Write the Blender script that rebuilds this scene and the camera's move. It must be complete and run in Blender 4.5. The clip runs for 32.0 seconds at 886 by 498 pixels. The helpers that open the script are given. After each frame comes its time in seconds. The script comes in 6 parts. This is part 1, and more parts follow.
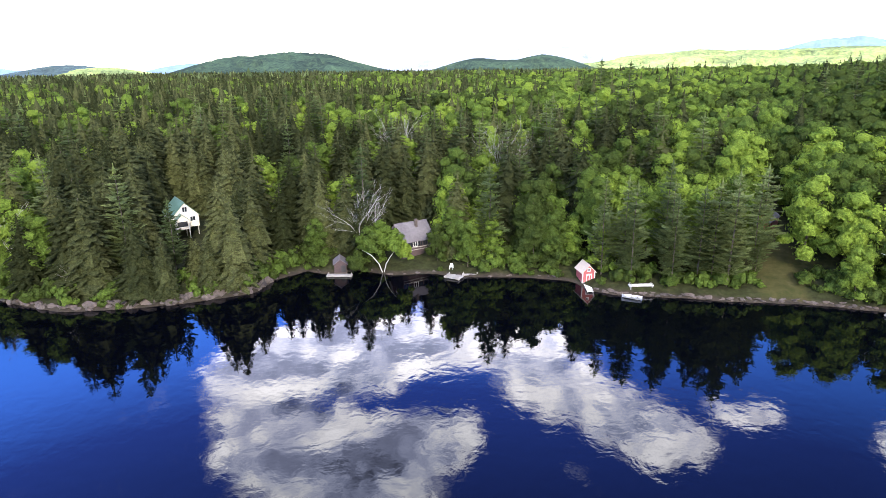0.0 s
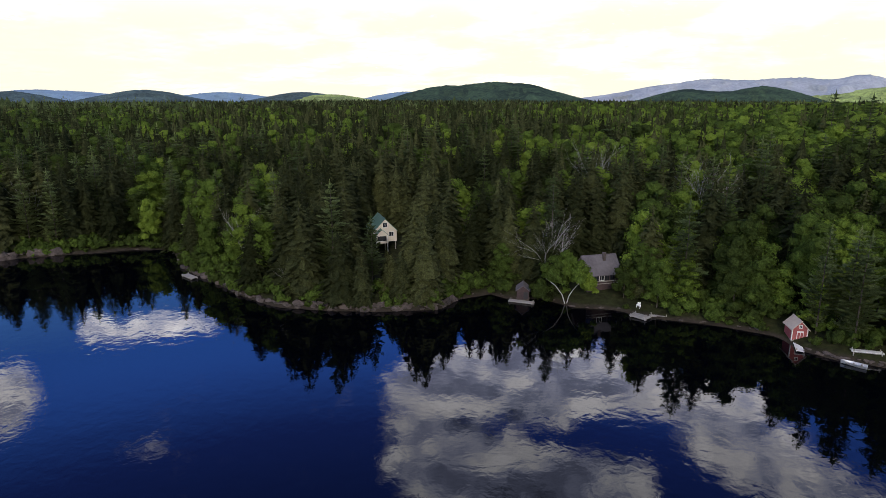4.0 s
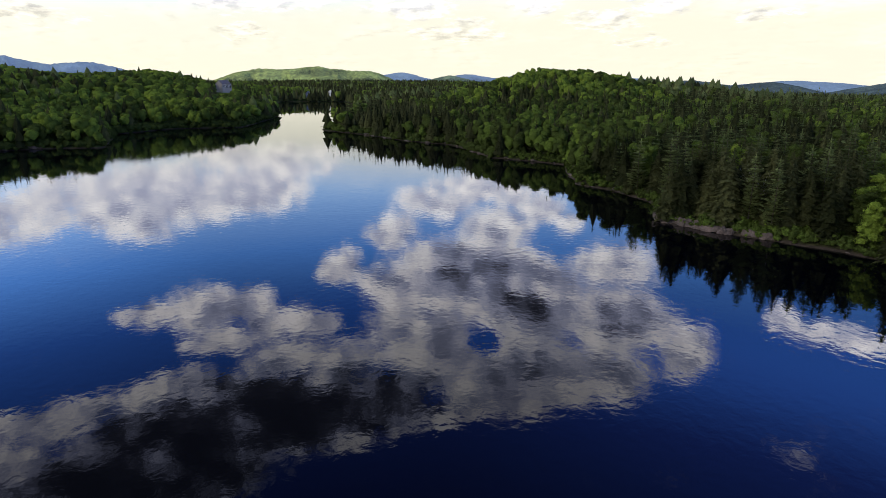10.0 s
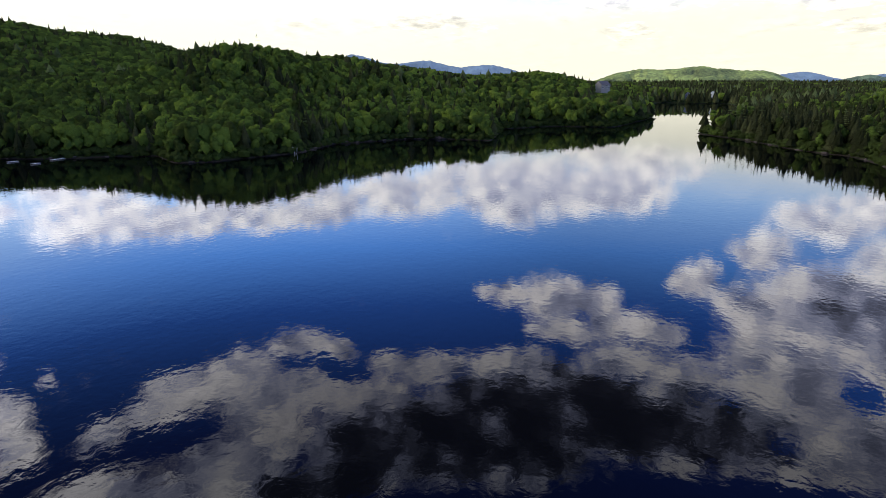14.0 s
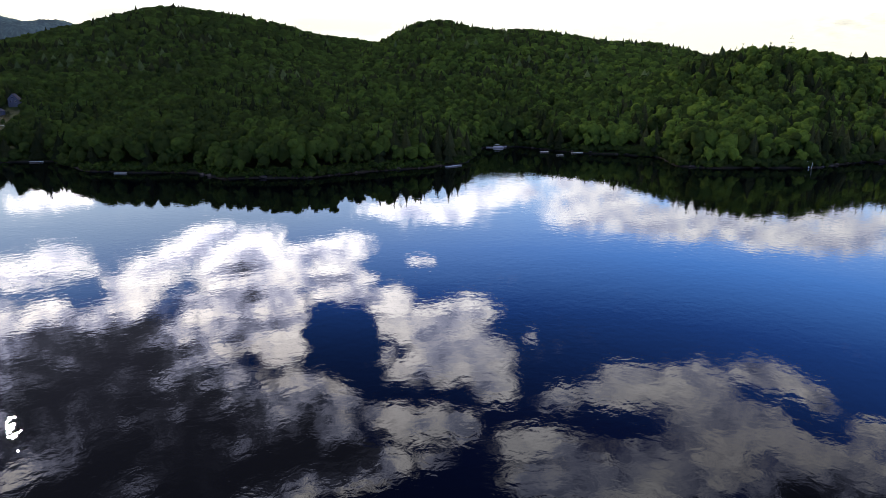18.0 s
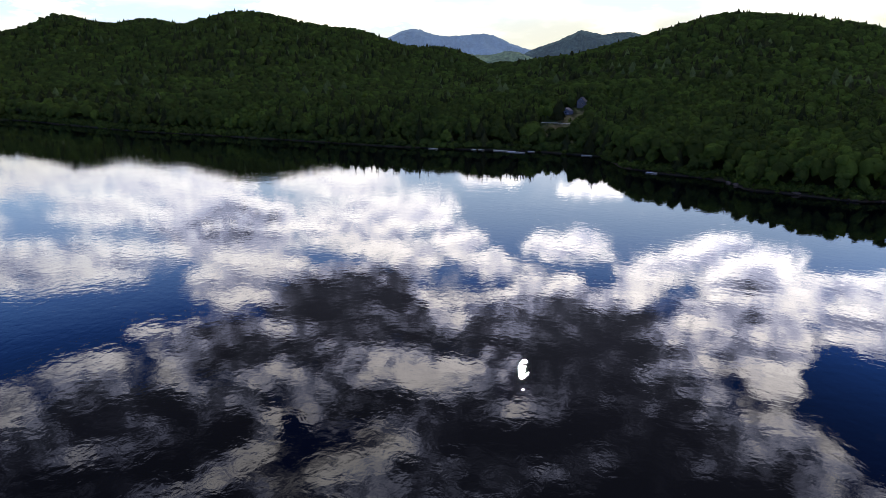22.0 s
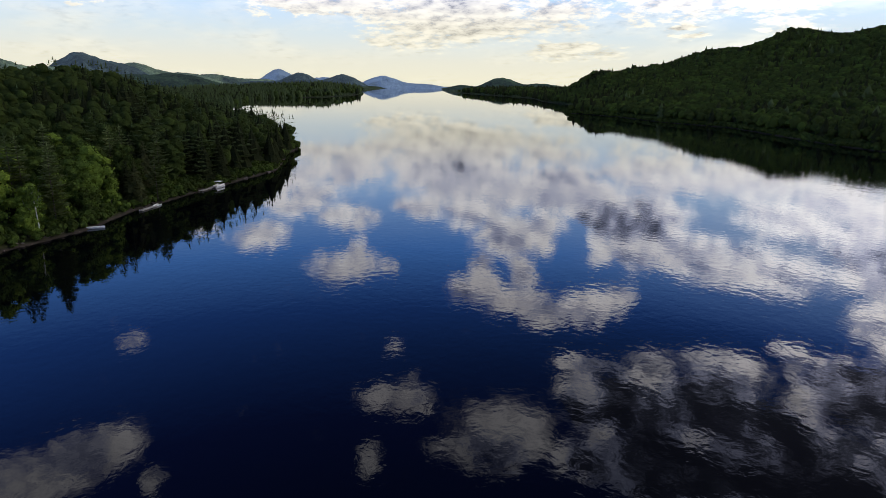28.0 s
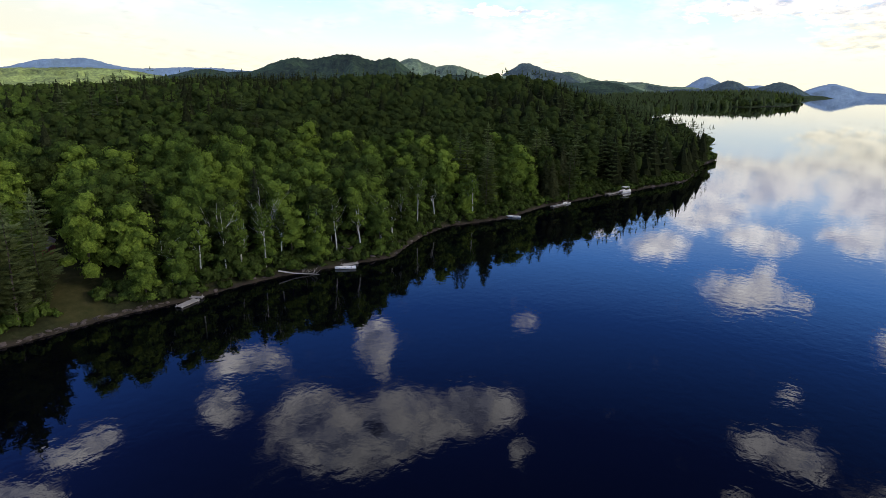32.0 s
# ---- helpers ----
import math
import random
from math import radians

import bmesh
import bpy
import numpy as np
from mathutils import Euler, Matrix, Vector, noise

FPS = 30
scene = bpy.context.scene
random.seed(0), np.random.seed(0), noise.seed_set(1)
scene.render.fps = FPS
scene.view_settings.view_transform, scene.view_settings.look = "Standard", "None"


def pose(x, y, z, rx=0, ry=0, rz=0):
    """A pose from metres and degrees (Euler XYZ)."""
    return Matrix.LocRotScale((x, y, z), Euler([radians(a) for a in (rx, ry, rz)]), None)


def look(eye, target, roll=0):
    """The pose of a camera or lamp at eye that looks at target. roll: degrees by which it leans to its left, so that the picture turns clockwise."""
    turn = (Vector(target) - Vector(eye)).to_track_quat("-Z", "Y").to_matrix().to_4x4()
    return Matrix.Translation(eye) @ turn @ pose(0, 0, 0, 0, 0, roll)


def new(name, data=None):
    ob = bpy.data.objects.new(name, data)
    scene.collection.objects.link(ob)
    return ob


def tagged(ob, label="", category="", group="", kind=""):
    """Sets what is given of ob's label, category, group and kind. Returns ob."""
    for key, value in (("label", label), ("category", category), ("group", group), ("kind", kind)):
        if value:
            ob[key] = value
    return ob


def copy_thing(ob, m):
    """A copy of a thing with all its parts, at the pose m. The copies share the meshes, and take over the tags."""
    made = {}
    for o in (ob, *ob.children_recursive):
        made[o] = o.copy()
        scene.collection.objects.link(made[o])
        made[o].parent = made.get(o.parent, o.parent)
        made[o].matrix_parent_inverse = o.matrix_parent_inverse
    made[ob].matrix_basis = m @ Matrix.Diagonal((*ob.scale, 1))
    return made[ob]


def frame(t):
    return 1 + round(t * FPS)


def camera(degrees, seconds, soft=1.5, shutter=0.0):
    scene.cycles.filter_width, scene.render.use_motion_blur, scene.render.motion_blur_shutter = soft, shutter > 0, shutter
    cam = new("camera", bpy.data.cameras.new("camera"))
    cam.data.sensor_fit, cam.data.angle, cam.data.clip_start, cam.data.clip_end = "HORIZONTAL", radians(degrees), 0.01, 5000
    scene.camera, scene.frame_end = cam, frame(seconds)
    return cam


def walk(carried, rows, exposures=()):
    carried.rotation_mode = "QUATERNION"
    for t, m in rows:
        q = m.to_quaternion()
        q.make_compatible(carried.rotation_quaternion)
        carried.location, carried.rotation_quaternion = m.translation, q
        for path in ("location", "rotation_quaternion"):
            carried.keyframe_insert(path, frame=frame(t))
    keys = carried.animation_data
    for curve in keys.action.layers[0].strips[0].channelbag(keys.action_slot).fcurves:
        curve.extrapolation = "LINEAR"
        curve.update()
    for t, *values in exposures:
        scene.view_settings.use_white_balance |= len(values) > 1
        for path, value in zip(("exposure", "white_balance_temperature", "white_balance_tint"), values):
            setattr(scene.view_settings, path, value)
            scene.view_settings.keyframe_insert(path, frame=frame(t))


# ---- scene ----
cam = camera(71.3, 32.0, soft=0.6)
PATH = [
    (0.0, (0, 0, 40), (-0.00, 95.56, 10.55), -0.58),
    (0.5, (0, 0, 40), (0.09, 96.67, 14.42), -0.56),
    (1.0, (0, 0, 40), (0.17, 97.19, 16.45), -0.52),
    (1.5, (0, 0, 40), (0.23, 97.10, 16.08), -0.50),
    (2.0, (0, 0, 40), (0.03, 97.03, 15.83), -0.38),
    (2.5, (0, 0, 40), (-5.21, 96.83, 15.59), -0.31),
    (3.0, (0, 0, 40), (-12.84, 96.07, 15.41), -0.18),
    (3.5, (0, 0, 40), (-21.26, 94.51, 15.19), -0.07),
    (5.5, (0, 0, 40), (-51.98, 81.56, 14.58), -0.04),
    (6.0, (0, 0, 40), (-59.13, 76.46, 14.36), 0.04),
    (6.5, (0, 0, 40), (-65.82, 70.73, 14.20), 0.10),
    (7.0, (0, 0, 40), (-71.99, 64.40, 14.11), 0.10),
    (7.5, (0, 0, 40), (-77.58, 57.48, 13.97), 0.07),
    (8.0, (0, 0, 40), (-82.78, 49.65, 13.88), 0.09),
    (8.5, (0, 0, 40), (-87.40, 40.92, 13.78), 0.14),
    (9.0, (0, 0, 40), (-91.14, 31.63, 13.66), 0.22),
    (9.5, (0, 0, 40), (-93.51, 23.63, 13.58), 0.22),
    (10.0, (0, 0, 40), (-94.67, 18.37, 13.55), 0.25),
    (10.5, (0, 0, 40), (-95.68, 11.96, 13.50), 0.21),
    (11.0, (0, 0, 40), (-96.28, 5.22, 13.47), 0.16),
    (12.0, (0, 0, 40), (-96.04, -8.34, 13.42), 0.10),
    (13.0, (0, 0, 40), (-93.83, -22.13, 13.42), 0.08),
    (13.5, (0, 0, 40), (-91.88, -29.21, 13.44), 0.08),
    (15.5, (0, 0, 40), (-77.52, -57.39, 13.59), 0.15),
    (16.5, (0, 0, 40), (-64.68, -71.59, 13.69), 0.25),
    (17.5, (0, 0, 40), (-48.50, -83.42, 13.77), 0.38),
    (18.5, (0, 0, 40), (-29.17, -92.00, 13.85), 0.46),
    (19.5, (0, 0, 40), (-9.10, -96.08, 13.82), 0.57),
    (20.5, (0, 0, 40), (9.40, -96.06, 13.85), 0.72),
    (21.5, (0, 0, 40), (27.79, -92.44, 13.88), 0.72),
    (22.5, (0, 0, 40), (45.04, -85.40, 13.95), 0.83),
    (23.5, (0, 0, 40), (59.40, -76.15, 14.07), 1.01),
    (24.5, (0, 0, 40), (72.15, -64.18, 14.03), 0.99),
    (25.5, (0, 0, 40), (82.32, -50.47, 14.00), 0.90),
    (27.5, (0, 0, 40), (93.88, -22.64, 14.05), 0.94),
    (28.5, (0, 0, 40), (96.27, -7.71, 14.08), 0.97),
    (29.5, (0, 0, 40), (96.33, 6.99, 14.10), 0.94),
    (30.5, (0, 0, 40), (93.91, 22.57, 14.09), 1.00),
    (31.5, (0, 0, 40), (89.03, 37.47, 14.14), 1.11),
    (32.0, (0, 0, 40), (85.58, 44.76, 14.07), 1.21),
]
walk(cam, [(t, look(eye, target, roll)) for t, eye, target, roll in PATH],
     exposures=[(0.0, 1.95), (0.5, 1.65), (1.0, 1.05), (1.5, 0.6), (2.5, 0.2), (6.0, -0.05), (9.0, -0.1), (13.0, 0.0), (16.0, 0.0), (21.0, -0.1), (25.0, -0.35), (29.0, -0.45), (30.5, -0.3), (32.0, -0.1)])

# ---- sky, clouds and sun ----
SUN_AZ, SUN_EL = 194.2, 25.8          # degrees, counter-clockwise from +y


def bearing(az, el=0.0):
    a, e = radians(az), radians(el)
    return Vector((-math.sin(a) * math.cos(e), math.cos(a) * math.cos(e), math.sin(e)))


class Nodes:
    """A small writer for node trees."""

    def __init__(self, tree):
        self.tree = tree

    def add(self, kind, **settings):
        n = self.tree.nodes.new(kind)
        for key, value in settings.items():
            if key == "operation":
                n.operation = value
            elif key == "blend":
                n.data_type, n.blend_type = "RGBA", value
            elif key == "kind":
                n.data_type = value
        return n

    def put(self, socket, value):
        if isinstance(value, bpy.types.NodeSocket):
            self.tree.links.new(value, socket)
        else:
            socket.default_value = value

    def math(self, op, a, b=0.0, c=0.0):
        n = self.add("ShaderNodeMath", operation=op)
        self.put(n.inputs[0], a), self.put(n.inputs[1], b), self.put(n.inputs[2], c)
        return n.outputs[0]

    def vec(self, op, a, b=(0, 0, 0)):
        n = self.add("ShaderNodeVectorMath", operation=op)
        self.put(n.inputs[0], a), self.put(n.inputs[1], b)
        return n.outputs["Value" if op in ("LENGTH", "DOT_PRODUCT") else "Vector"]

    def mix(self, fac, a, b, blend="MIX"):
        n = self.add("ShaderNodeMix", blend=blend)
        n.clamp_factor = True
        self.put(n.inputs[0], fac), self.put(n.inputs[6], a), self.put(n.inputs[7], b)
        return n.outputs[2]

    def noise(self, vector, scale, detail=4.0, rough=0.55, distortion=0.0):
        n = self.add("ShaderNodeTexNoise")
        self.put(n.inputs["Vector"], vector)
        for key, v in (("Scale", scale), ("Detail", detail), ("Roughness", rough), ("Distortion", distortion)):
            n.inputs[key].default_value = v
        return n

    def span(self, v, a, b, c=0.0, d=1.0, smooth=True):
        n = self.add("ShaderNodeMapRange")
        n.interpolation_type = "SMOOTHSTEP" if smooth else "LINEAR"
        for i, x in enumerate((v, a, b, c, d)):
            self.put(n.inputs[i], x)
        return n.outputs[0]

    def ramp(self, fac, stops):
        n = self.add("ShaderNodeValToRGB")
        e = n.color_ramp.elements
        while len(e) < len(stops):
            e.new(0.5)
        for el, (p, col) in zip(e, stops):
            el.position, el.color = p, (*col[:3], 1)
        self.put(n.inputs[0], fac)
        return n.outputs[0]


# Clouds: azimuth, elevation, half width, half height (degrees), weight.
CLOUDS_NORTH = [
    (332, 29.1, 2.9, 1, 0.62), (338, 32.5, 4.8, 2.2, 0.76), (343, 31.1, 4.7, 2.6, 0.76), (346, 36.5, 1.7, 0.8, 0.42),
    (347, 29.7, 4.8, 3, 0.76), (348, 24.8, 2.5, 1, 0.76), (350, 27.9, 5.5, 3.1, 0.76), (353, 25.9, 5.2, 2.4, 0.76),
    (359, 25.4, 7.2, 2.5, 0.76), (360, 32.7, 4.1, 1.7, 0.6), (366, 34.6, 8.8, 2.7, 1.05), (368, 26.1, 8.3, 3.6, 1.05),
    (370, 37.6, 8.8, 2.6, 1.05), (371, 39.8, 8.3, 2.2, 0.76), (374, 34.4, 7.8, 3.2, 1.05), (377, 26.7, 6, 3, 1.05),
    (378, 31, 5.9, 2.9, 0.76), (379, 33.7, 5, 2, 0.76),
]
CLOUDS_WEST = [
    (62, 21.2, 4.8, 2.7, 1.1), (63, 16.3, 4.3, 2.2, 0.76), (64, 19.1, 1.2, 0.8, 0.76), (67, 12.5, 1.7, 1, 0.76),
    (70, 11.6, 3, 1.3, 0.76), (71, 19.9, 5.4, 3.4, 1.2), (74, 13.4, 3.5, 1.7, 0.76), (75, 10, 6.6, 1.5, 0.76),
    (76, 17.8, 7.4, 3.3, 1.2), (80, 11, 4.1, 1.4, 0.76), (81, 21.7, 5.9, 2.4, 0.76), (83, 18.5, 4.7, 2.4, 0.76),
    (84, 13.7, 2.4, 1.6, 0.76), (89, 17, 2.1, 1.7, 0.76), (90, 7.6, 1.3, 1, 0.6), (94, 8.8, 3.1, 1.4, 0.76),
    (95, 6.9, 6.5, 1.4, 0.76), (98, 9.5, 5.8, 2, 1.05), (101, 11.2, 2.8, 1.4, 0.76),
]
CLOUDS_WEST_HIGH = [
    (40, 19.9, 1.7, 0.7, 0.6), (44, 19.4, 4.7, 1.1, 0.62), (46, 29.6, 3.1, 1.3, 0.44), (48, 18.8, 1.5, 1, 0.76),
    (56, 22.8, 2.5, 2.5, 0.76), (63, 25.8, 4.8, 2.7, 0.76), (70, 26.1, 7.2, 3.3, 1.05), (73, 29.2, 5.8, 1.8, 0.76),
    (78, 25.4, 6.1, 3.3, 1.05), (80, 30.3, 3.9, 1.2, 0.76), (84, 28, 4.3, 2.3, 0.76), (91, 25.3, 8.1, 2.1, 0.7),
    (92, 21.8, 2.7, 1.5, 0.76), (96, 21.2, 2, 2, 0.76), (98, 19.3, 2.9, 1.7, 0.76), (100, 22.8, 3.5, 1.4, 0.65),
]
CLOUDS_SOUTH_WEST = [
    (98, 6.5, 3.6, 1.1, 0.76), (100, 9.9, 4.2, 2.3, 0.76), (105, 9.8, 5, 2.9, 1.05), (110, 9.3, 5.4, 2.1, 0.76),
    (116, 10.1, 5.8, 2.4, 0.76), (123, 11, 5.6, 1.9, 0.76), (129, 11.6, 6.3, 1.7, 0.76), (136, 11.6, 6.3, 1.7, 0.76),
    (142, 10.5, 5, 2.5, 0.76), (144, 8.5, 2.3, 1.4, 0.76), (147, 23, 0.8, 0.6, 0.55), (149, 9.7, 2.2, 0.8, 0.76),
    (151, 27.6, 2.5, 1.7, 0.76), (153, 10.5, 3.7, 1, 0.76), (154, 20.7, 3, 1.5, 0.76), (154, 24.8, 4.4, 2.7, 0.76),
    (158, 11.5, 4, 1.1, 0.76), (158, 16.2, 1.3, 0.6, 0.66), (158, 22.6, 3.4, 2.4, 0.76),
]
CLOUDS_SOUTH_WEST_HIGH = [
    (98, 19.9, 2.1, 1.1, 0.76), (101, 19.6, 3.7, 1.8, 0.76), (103, 22.3, 1.2, 0.7, 0.62), (106, 19.4, 3, 1.1, 0.76),
    (113, 26.3, 4.4, 1.6, 0.76), (117, 25.9, 2.8, 1.2, 0.76), (120, 29.1, 6.3, 2, 0.76), (122, 24.4, 1.8, 1, 0.76),
    (125, 28, 3.6, 2, 0.76), (126, 23.5, 3.1, 1.2, 0.76), (129, 28.9, 5, 2.6, 0.76), (132, 25.7, 3.6, 2.1, 0.76),
    (132, 32.8, 6.4, 3, 0.76), (137, 26.2, 3.6, 1.8, 0.76), (138, 34.6, 6.4, 2.2, 0.76), (140, 27.6, 2.9, 1.1, 0.76),
    (144, 28.3, 2.4, 1.2, 0.76), (145, 35.3, 4.9, 1.5, 0.76), (146, 32.4, 4.8, 1.6, 0.76),
]
CLOUDS_SOUTH_WEST_FAR = [
    (105, 26.2, 5.8, 1.8, 0.66), (154, 31.3, 1.9, 1.3, 0.76), (157, 30.6, 2, 1.6, 0.76),
]
CLOUDS_SOUTH = [
    (158, 11.6, 6.8, 1.1, 0.76), (162, 19.9, 2.7, 1.2, 0.76), (166, 15.2, 3.8, 1.3, 0.76), (166, 18.2, 3.2, 2.1, 1.1),
    (171, 16.6, 3.3, 2.1, 0.76), (174, 14, 2.8, 1.4, 0.76), (175, 16.2, 3.4, 2.1, 1.1), (177, 12.8, 2.8, 0.8, 0.76),
    (179, 14.6, 3.4, 1.4, 0.76), (183, 15.8, 3.2, 1.6, 0.76), (185, 17.9, 3, 1.5, 0.76), (189, 8.9, 2.8, 1, 0.76),
    (189, 14.1, 2.7, 1.3, 0.76), (190, 18.2, 3.4, 1.6, 0.76), (192, 14.5, 2.7, 1.3, 0.76), (194, 19.1, 2.1, 2.7, 0.76),
    (198, 8.9, 3.2, 0.6, 0.76), (198, 16.7, 3.1, 1.5, 0.76), (201, 14, 2.8, 1.3, 0.76),
]
CLOUDS_SOUTH_HIGH = [
    (155, 31.1, 2.6, 1.3, 0.76), (156, 23.3, 4.1, 1.9, 1.05), (156, 25.7, 4.6, 1.6, 0.76), (157, 33.7, 2.2, 0.9, 0.6),
    (158, 16.2, 1.3, 0.6, 0.68), (159, 26.2, 2.6, 1, 0.76), (159, 31, 2.7, 1.3, 0.76), (160, 22.1, 3.1, 1.7, 0.76),
    (162, 25.1, 1.2, 0.8, 0.6), (162, 29.7, 2.8, 1.4, 0.76), (166, 28.3, 2.3, 1.2, 0.76), (170, 27.7, 4.2, 1.8, 0.76),
    (172, 23.5, 2.4, 2.2, 0.76), (174, 20.2, 4.7, 2.9, 1.1), (174, 28.9, 3, 1.1, 0.76), (178, 19.3, 3.8, 1.7, 0.76),
]
CLOUDS_SOUTH_EAST = [
    (204, 11.6, 3, 2, 0.76), (208, 12.3, 4.3, 2.6, 0.76), (209, 14.4, 4.3, 2, 0.76), (211, 9, 4.9, 1.6, 0.76),
    (213, 12.7, 3.3, 2.1, 0.76), (215, 8.5, 2.7, 1, 0.76), (218, 15.9, 2.8, 1.7, 0.76), (221, 17.2, 5.3, 2.6, 0.76),
    (222, 12.5, 6.1, 3, 1.15), (225, 8.8, 4.5, 2.1, 0.76), (230, 9.6, 5.6, 2.7, 0.76), (233, 14.5, 5.7, 2.1, 0.76),
    (235, 7.3, 6, 2.1, 0.76), (238, 14.4, 6.3, 2.1, 0.76), (242, 7.2, 5.6, 2, 0.76), (242, 14.3, 4.7, 1.9, 0.76),
    (244, 11.5, 5, 2.4, 1.1), (250, 9.3, 5.1, 1.9, 1.05), (251, 12.9, 2.7, 1.6, 0.76),
]
CLOUDS_SOUTH_EAST_HIGH = [
    (201, 14.7, 2.9, 1.4, 0.76), (205, 16.2, 2.6, 1.5, 0.76), (225, 21.4, 5, 1.4, 0.6), (230, 20.6, 1.5, 0.8, 0.76),
    (235, 23.2, 4.9, 1.5, 0.55), (239, 28.7, 2.5, 1, 0.42), (240, 23.4, 3, 1.1, 0.55), (241, 30.9, 2.7, 1.2, 0.62),
    (242, 25.7, 1.3, 1.4, 0.6), (244, 18.5, 2.1, 1.2, 0.76), (244, 27.9, 1, 0.7, 0.6), (245, 31.7, 1.7, 0.9, 0.55),
    (246, 24.9, 3.4, 0.9, 0.76), (247, 19.6, 2.9, 1.4, 0.76), (251, 20.5, 2.3, 1.2, 0.76),
]
CLOUDS_EAST = [
    (247, 14, 3.2, 1.7, 0.76), (251, 13.2, 2.7, 1.9, 0.76), (252, 6.1, 4.9, 2.1, 0.66), (255, 13.4, 3.3, 2.1, 0.76),
    (256, 9.8, 6.3, 1.8, 0.76), (258, 11.4, 3.3, 1.6, 0.76), (258, 18.7, 2.5, 1.3, 0.76), (260, 7.7, 5.7, 2.7, 1.05),
    (263, 11, 2.8, 1.1, 0.76), (265, 5.8, 5, 2.1, 0.66), (266, 16.7, 0.9, 0.7, 0.6), (269, 15.8, 1.3, 1.7, 0.66),
    (270, 11.9, 2.7, 1.3, 0.76), (270, 16.3, 3.8, 1.2, 0.66), (271, 7.8, 5.5, 2.1, 0.76), (272, 17.1, 1.7, 1.3, 0.6),
    (275, 9.8, 3.7, 2.1, 0.76), (278, 13.4, 3.1, 1, 0.76), (283, 12.3, 1.5, 0.7, 0.76),
]
CLOUDS_EAST_HIGH = [
    (247, 19.5, 3.3, 1.3, 0.76), (251, 20.4, 2.2, 1.3, 0.76), (252, 30.5, 3, 2.5, 0.6), (253, 16.4, 1.4, 1.4, 0.76),
    (254, 19.1, 2.9, 1.4, 0.76), (255, 31.2, 5.3, 3.2, 0.7), (257, 17.7, 1.7, 2.1, 0.76), (260, 32.8, 2.6, 1.2, 0.55),
    (264, 28.4, 2.2, 1.9, 0.66), (266, 23.7, 0.9, 0.6, 0.58), (266, 28.7, 3.9, 1.5, 0.64), (268, 33.6, 1.7, 1.4, 0.58),
]
CLOUDS_NORTH_EAST = [
    (289, 32.8, 1.5, 1.2, 0.58), (290, 21.5, 1.3, 0.9, 0.46), (294, 29.7, 4.3, 2, 0.66), (298, 30.4, 7.6, 2.2, 0.66),
    (302, 29.4, 4, 2, 0.75), (303, 25.5, 1.2, 1.3, 0.6), (304, 23.4, 2.1, 2.2, 0.66), (305, 32.3, 7.6, 2.4, 0.72),
    (308, 33.5, 4.5, 1.4, 0.7), (310, 30.5, 5.4, 2.5, 0.66), (311, 28.5, 2.4, 1.5, 0.6), (316, 24.6, 3.6, 1.4, 0.66),
    (319, 28.1, 2.2, 1.7, 0.55), (330, 28.5, 2.1, 1.1, 0.55),
]
CLOUDS_OVER_HILLS = [
    (82, 5.9, 4.3, 0.7, 0.7), (78, 4.1, 4.4, 0.8, 0.7), (71, 6.2, 2.2, 0.7, 0.7), (65, 4.8, 3.3, 0.8, 0.7),
    (61, 6, 3, 0.7, 0.7), (62, 3.1, 3.9, 0.6, 0.6), (53, 4.9, 2.3, 0.5, 0.8), (96, 3.9, 2.8, 0.5, 0.7),
    (113, 4.7, 5.5, 0.6, 0.8), (139, 6.2, 3.3, 0.5, 0.7), (125, 4.5, 2.8, 0.5, 0.6), (241, 4.6, 1.3, 0.6, 0.9),
    (250, 2.8, 4.5, 1, 0.7), (211, 5.8, 6.4, 1.3, 1), (233, 4.6, 3.3, 0.5, 0.6), (274, 5.9, 4.3, 0.7, 0.8),
    (268, 6.3, 5.5, 0.9, 0.8), (260, 5, 7.3, 1.6, 0.85), (264, 3.6, 4.5, 0.9, 0.7),
]
CLOUDS_OVER_LAKE = [
    (252, 6, 3.3, 1.1, 0.8), (293, 5.9, 3.9, 0.5, 0.8),
]
DARK_BASES = [
    (97, 29.5, 17.2, 3.5, 1.1), (76, 17.3, 5, 1.8, 0.45), (71, 19.9, 3.5, 2.1, 0.5), (62, 21.2, 3.1, 1.6, 0.45),
    (71, 26.1, 3.9, 1.5, 0.4), (111, 32.8, 15.9, 3.8, 1.05), (120, 31.9, 4.8, 2.1, 0.85), (99, 29.9, 8.7, 3.3, 0.9),
    (125, 35.6, 8.1, 2, 1.1), (205, 22, 5.3, 2.1, 1.1), (188, 22.9, 10.6, 4.4, 1.2), (197, 23, 4.2, 2.8, 1.1),
    (185, 28, 11, 4.2, 1.2), (181, 32, 15.8, 5.7, 1.25), (201, 27.1, 17, 5.9, 0.75), (196, 32, 9.9, 3.9, 1.2),
    (193, 35.2, 23.7, 3.1, 1.2), (167, 34, 7.1, 2.3, 1.1), (174, 19.7, 3.1, 2.1, 0.5),
]
